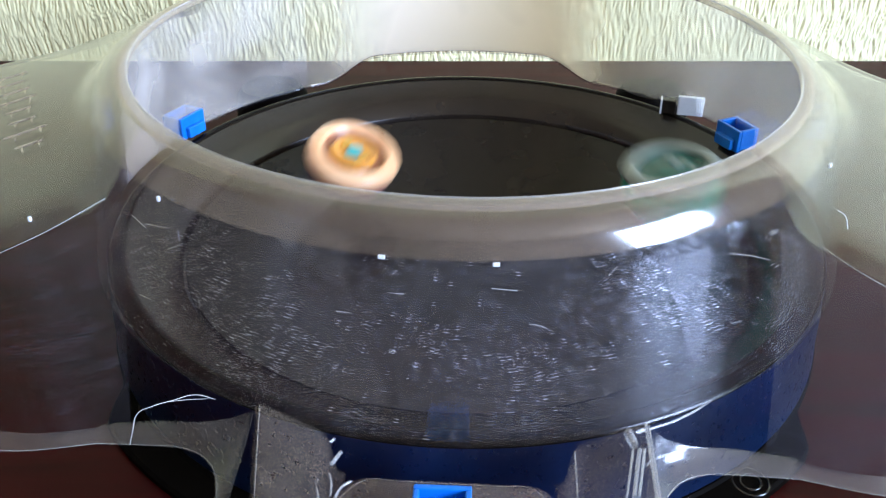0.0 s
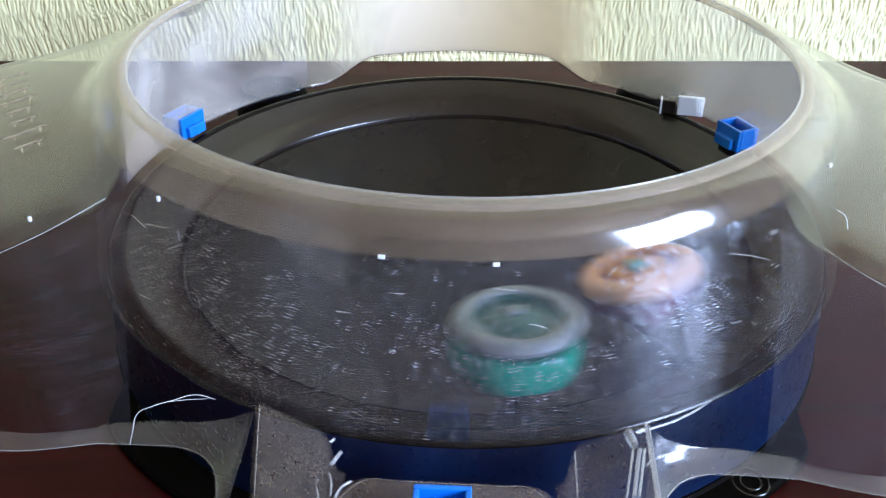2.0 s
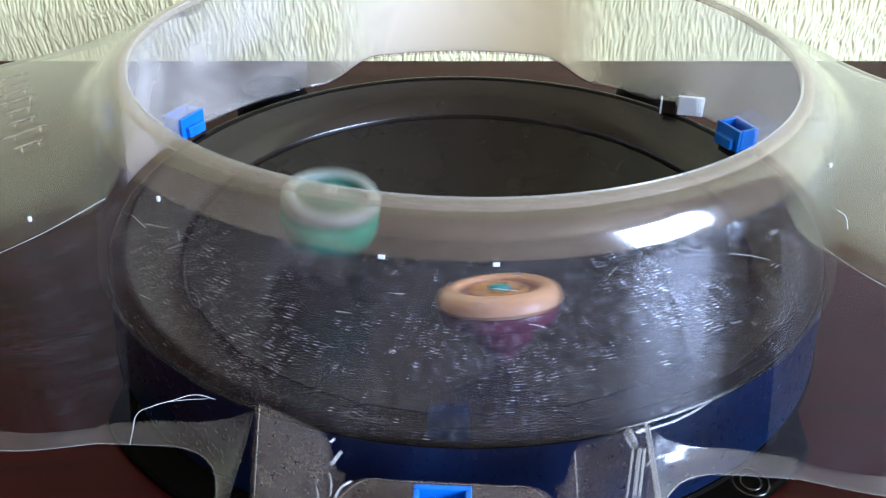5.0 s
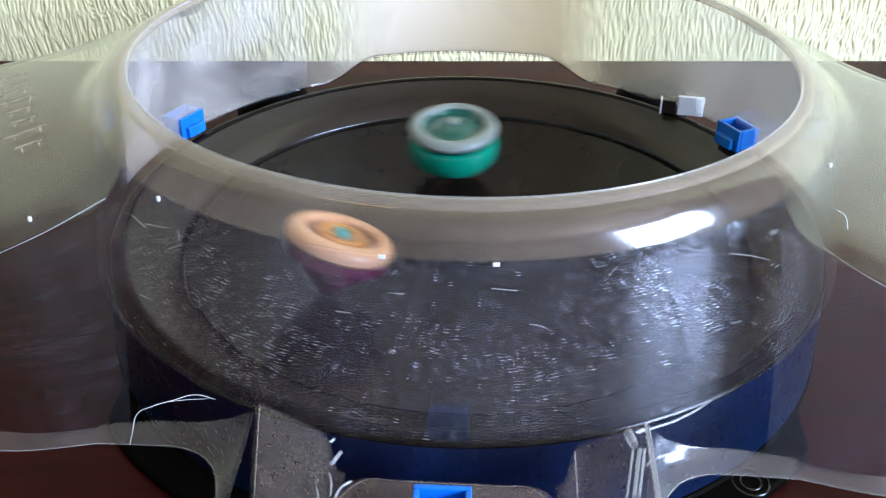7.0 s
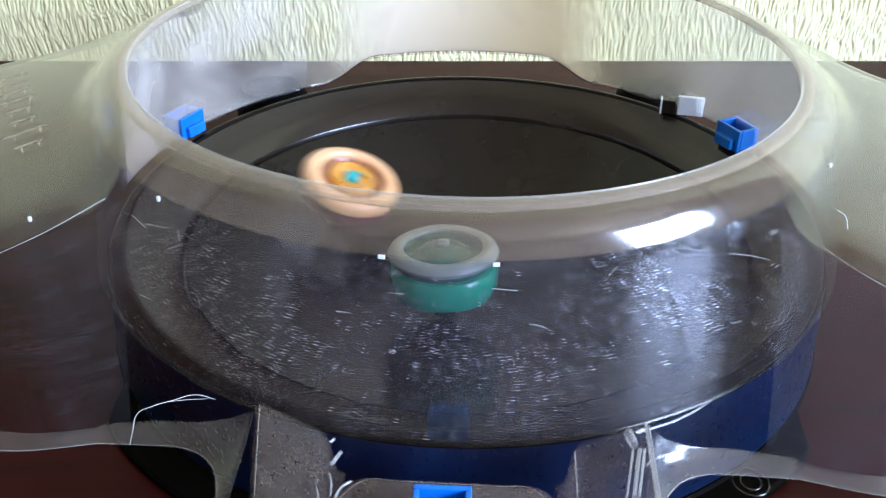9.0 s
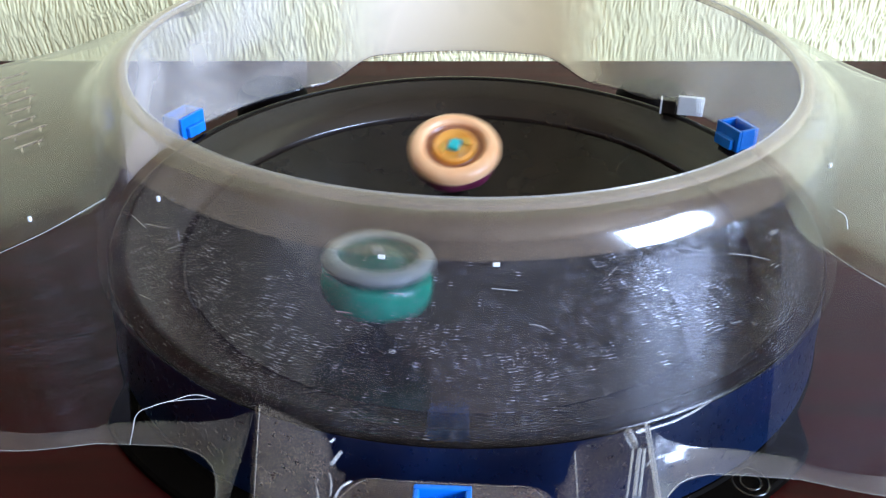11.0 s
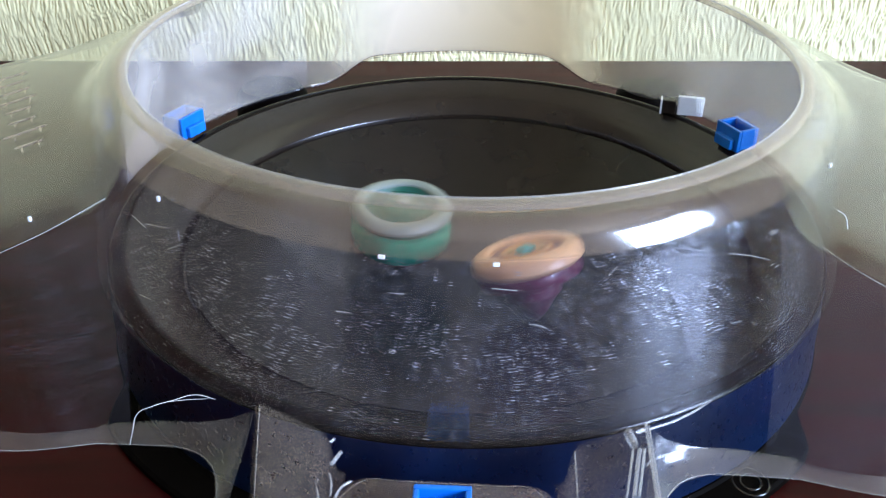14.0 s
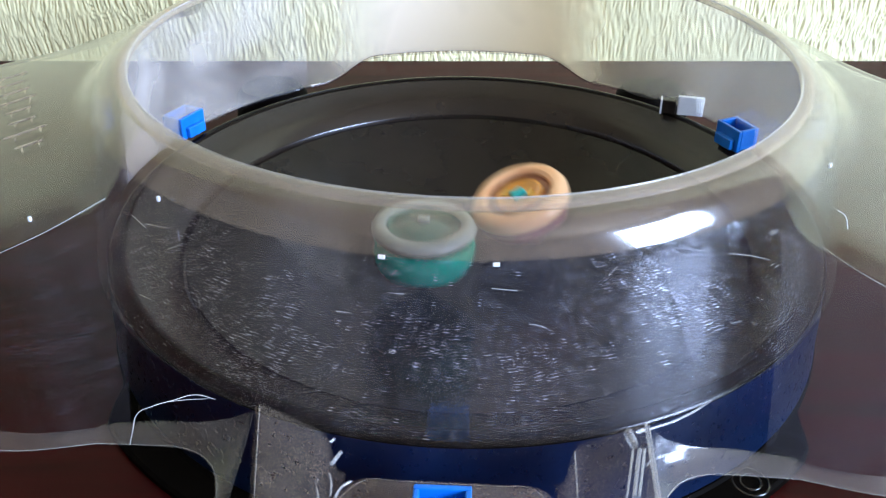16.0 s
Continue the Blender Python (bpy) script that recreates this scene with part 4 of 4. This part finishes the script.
GREEN = [
    (0.0, 0.1085, 0.0142, -0.118, -0.031), (0.1, 0.0874, 0.0630, -0.096, -0.075), (0.2, 0.0436, 0.1069, -0.054, -0.109), (0.3, 0.0336, 0.1418, -0.037, -0.116),
    (0.4, 0.0042, 0.1490, -0.016, -0.121), (0.5, -0.0322, 0.1444, 0.011, -0.121), (0.6, -0.0656, 0.1011, 0.045, -0.113), (0.7, -0.0754, 0.0550, 0.075, -0.096),
    (0.8, -0.0623, 0.0282, 0.084, -0.088), (0.9, -0.0280, 0.0010, 0.032, -0.060), (1.0, 0.0259, -0.0165, -0.122, -0.005), (1.1, 0.0673, 0.0017, -0.119, -0.028),
    (1.2, 0.0900, 0.0405, -0.107, -0.058), (1.3, 0.0840, 0.0766, -0.174, 0.000), (1.4, 0.0447, 0.0917, -0.242, 0.000), (1.5, -0.0088, 0.0694, -0.259, 0.000),
    (1.6, -0.0380, 0.0031, -0.105, 0.000), (1.7, -0.0416, -0.0559, 0.065, 0.103), (1.8, -0.0065, -0.1072, -0.015, 0.121), (1.9, -0.0012, -0.1273, -0.018, 0.121),
    (2.0, 0.0185, -0.1233, -0.038, 0.116), (2.1, 0.0393, -0.1143, -0.061, 0.106), (2.2, 0.0503, -0.0860, -0.087, 0.086), (2.3, 0.0258, -0.0600, -0.088, 0.084),
    (2.4, -0.0199, -0.0611, 0.004, 0.122), (2.5, -0.0572, -0.0659, 0.076, 0.095), (2.6, -0.0699, -0.0993, 0.065, 0.103), (2.7, -0.0480, -0.1140, 0.037, 0.116),
    (2.8, -0.0093, -0.1002, -0.013, 0.121), (2.9, 0.0025, -0.0493, -0.064, 0.104), (3.0, -0.0361, -0.0373, 0.055, 0.076), (3.1, -0.0789, -0.0498, 0.106, 0.060),
    (3.2, -0.0881, -0.0724, 0.097, 0.074), (3.3, -0.0776, -0.0965, 0.074, 0.097), (3.4, -0.0440, -0.0914, 0.042, 0.115), (3.5, -0.0110, -0.0666, -0.012, 0.121),
    (3.6, -0.0001, -0.0173, -0.052, 0.001), (3.7, 0.0014, 0.0187, -0.056, -0.108), (3.8, -0.0056, 0.0516, -0.021, -0.120), (3.9, -0.0249, 0.0824, 0.009, -0.122),
    (4.0, -0.0532, 0.0894, 0.040, -0.115), (4.1, -0.0795, 0.0704, 0.070, -0.099), (4.2, -0.0806, 0.0456, 0.085, -0.087), (4.3, -0.0768, 0.0274, 0.106, -0.060),
    (4.4, -0.0565, 0.0152, 0.116, -0.037), (4.5, -0.0365, 0.0037, 0.062, -0.056), (4.6, -0.0185, 0.0248, 0.002, -0.122), (4.7, -0.0215, 0.0479, 0.007, -0.122),
    (4.8, -0.0431, 0.0511, 0.042, -0.115), (4.9, -0.0631, 0.0308, 0.083, -0.090), (5.0, -0.0696, -0.0013, 0.116, -0.038), (5.1, -0.0598, -0.0317, 0.116, 0.037),
    (5.2, -0.0375, -0.0474, 0.061, 0.089), (5.3, -0.0126, -0.0407, -0.016, 0.069), (5.4, -0.0026, -0.0190, -0.047, 0.002), (5.5, -0.0075, -0.0127, -0.036, -0.016),
    (5.6, -0.0235, -0.0225, 0.018, 0.012), (5.7, -0.0505, -0.0296, 0.101, 0.034), (5.8, -0.0720, -0.0475, 0.107, 0.058), (5.9, -0.0829, -0.0685, 0.097, 0.074),
    (6.0, -0.0822, -0.0799, 0.088, 0.084), (6.1, -0.0752, -0.0771, 0.085, 0.087), (6.2, -0.0754, -0.0643, 0.095, 0.076), (6.3, -0.0908, -0.0448, 0.115, 0.041),
    (6.4, -0.0701, -0.0611, 0.094, 0.077), (6.5, -0.0363, -0.0534, 0.057, 0.108), (6.6, -0.0042, -0.0216, -0.042, 0.010), (6.7, 0.0129, 0.0203, -0.076, -0.096),
    (6.8, 0.0161, 0.0391, -0.062, -0.105), (6.9, 0.0120, 0.0669, -0.041, -0.115), (7.0, -0.0040, 0.0804, -0.017, -0.121), (7.1, -0.0273, 0.0729, 0.013, -0.121),
    (7.2, -0.0333, 0.0356, 0.034, -0.117), (7.3, -0.0144, -0.0018, -0.011, -0.052), (7.4, 0.0151, -0.0082, -0.102, -0.032), (7.5, 0.0391, 0.0129, -0.107, -0.059),
    (7.6, 0.0398, 0.0396, -0.086, -0.087), (7.7, 0.0162, 0.0462, -0.057, -0.108), (7.8, -0.0046, 0.0212, -0.039, -0.116), (7.9, -0.0038, -0.0212, -0.040, 0.010),
    (8.0, 0.0176, -0.0555, -0.080, 0.092), (8.1, 0.0469, -0.0614, -0.101, 0.069), (8.2, 0.0613, -0.0421, -0.117, 0.035), (8.3, 0.0605, -0.0367, -0.119, 0.028),
    (8.4, 0.0449, -0.0435, -0.113, 0.046), (8.5, 0.0181, -0.0435, -0.099, 0.071), (8.6, -0.0083, -0.0646, -0.023, 0.120), (8.7, -0.0175, -0.0845, -0.001, 0.122),
    (8.8, -0.0051, -0.0886, -0.022, 0.120), (8.9, 0.0021, -0.0775, -0.039, 0.116), (9.0, -0.0098, -0.0519, -0.025, 0.103), (9.1, -0.0000, -0.0567, -0.051, 0.111),
    (9.2, 0.0319, -0.0700, -0.085, 0.088), (9.3, 0.0473, -0.0678, -0.097, 0.074), (9.4, 0.0584, -0.0536, -0.111, 0.051), (9.5, 0.0621, -0.0286, -0.121, 0.015),
    (9.6, 0.0554, -0.0039, -0.120, -0.024), (9.7, 0.0432, 0.0133, -0.107, -0.058), (9.8, 0.0253, 0.0396, -0.089, -0.083), (9.9, -0.0267, 0.0133, -0.046, -0.041),
    (10.0, -0.0254, -0.0208, -0.016, 0.012), (10.1, -0.0210, -0.0234, 0.010, 0.015), (10.2, -0.0242, -0.0245, 0.020, 0.019), (10.3, -0.0215, -0.0256, 0.012, 0.022),
    (10.4, -0.0142, -0.0245, -0.011, 0.019), (10.5, -0.0179, -0.0199, 0.000, 0.004), (10.6, -0.0353, -0.0135, 0.054, -0.015), (10.7, -0.0475, -0.0170, 0.092, -0.004),
    (10.8, -0.0539, -0.0269, 0.111, 0.026), (10.9, -0.0479, -0.0449, 0.092, 0.080), (11.0, -0.0409, -0.0626, 0.057, 0.108), (11.1, -0.0268, -0.0738, 0.020, 0.120),
    (11.2, -0.0120, -0.0713, -0.013, 0.121), (11.3, -0.0063, -0.0545, -0.035, 0.111), (11.4, 0.0079, -0.0416, -0.078, 0.077), (11.5, 0.0113, -0.0181, -0.088, 0.010),
    (11.6, -0.0011, 0.0046, -0.051, -0.066), (11.7, -0.0217, 0.0111, 0.012, -0.092), (11.8, -0.0361, -0.0068, 0.057, -0.036), (11.9, -0.0354, -0.0231, 0.054, 0.014),
    (12.0, -0.0221, -0.0296, 0.013, 0.034), (12.1, -0.0098, -0.0218, -0.025, 0.010), (12.2, 0.0011, -0.0025, -0.059, -0.049), (12.3, -0.0012, 0.0163, -0.051, -0.107),
    (12.4, -0.0079, 0.0224, -0.029, -0.118), (12.5, -0.0152, 0.0210, -0.008, -0.122), (12.6, -0.0361, 0.0081, 0.057, -0.082), (12.7, -0.0512, -0.0096, 0.103, -0.027),
    (12.8, -0.0466, -0.0401, 0.089, 0.067), (12.9, -0.0280, -0.0535, 0.032, 0.108), (13.0, -0.0039, -0.0516, -0.043, 0.103), (13.1, 0.0165, -0.0409, -0.102, 0.067),
    (13.2, 0.0268, -0.0146, -0.121, -0.010), (13.3, 0.0259, 0.0138, -0.098, -0.072), (13.4, 0.0128, 0.0323, -0.063, -0.104), (13.5, -0.0095, 0.0364, -0.018, -0.120),
    (13.6, -0.0273, 0.0223, 0.028, -0.119), (13.7, -0.0318, -0.0022, 0.043, -0.050), (13.8, -0.0376, -0.0030, 0.061, -0.048), (13.9, -0.0376, -0.0030, 0.061, -0.048),
    (14.0, -0.0324, -0.0036, 0.045, -0.046), (14.1, -0.0176, -0.0020, -0.001, -0.051), (14.2, -0.0131, 0.0024, -0.015, -0.065), (14.3, -0.0277, 0.0119, 0.031, -0.094),
    (14.4, -0.0369, 0.0106, 0.059, -0.090), (14.5, -0.0411, 0.0032, 0.072, -0.067), (14.6, -0.0307, -0.0142, 0.040, -0.013), (14.7, -0.0208, -0.0336, 0.009, 0.047),
    (14.8, -0.0015, -0.0475, -0.050, 0.090), (14.9, 0.0193, -0.0462, -0.098, 0.073), (15.0, 0.0303, -0.0284, -0.119, 0.025), (15.1, 0.0272, -0.0054, -0.117, -0.034),
    (15.2, 0.0109, 0.0100, -0.087, -0.086), (15.3, -0.0122, 0.0097, -0.017, -0.087), (15.4, -0.0303, 0.0020, 0.039, -0.063), (15.5, -0.0388, -0.0207, 0.065, 0.007),
    (15.6, -0.0411, -0.0385, 0.072, 0.062), (15.7, -0.0333, -0.0403, 0.048, 0.068), (15.8, -0.0179, -0.0386, 0.000, 0.062), (15.9, -0.0180, -0.0375, 0.001, 0.059),
    (16.0, -0.0200, -0.0254, 0.007, 0.022),
]


def motions():
    for ob, rows, rate in ((orange, ORANGE, 71.0), (green, GREEN, -67.0)):
        keys = []
        for i, (t, x, y, ax, ay) in enumerate(rows):
            axis = Vector((ax, ay, math.sqrt(1 - ax * ax - ay * ay)))
            lean = Vector((0, 0, 1)).rotation_difference(axis).to_matrix().to_4x4()
            keys.append((t, Matrix.Translation((x, y, dish(math.hypot(x, y)) + 0.0006)) @ lean @ pose(0, 0, 0, 0, 0, rate * i)))
        walk(ob, keys)


motions()
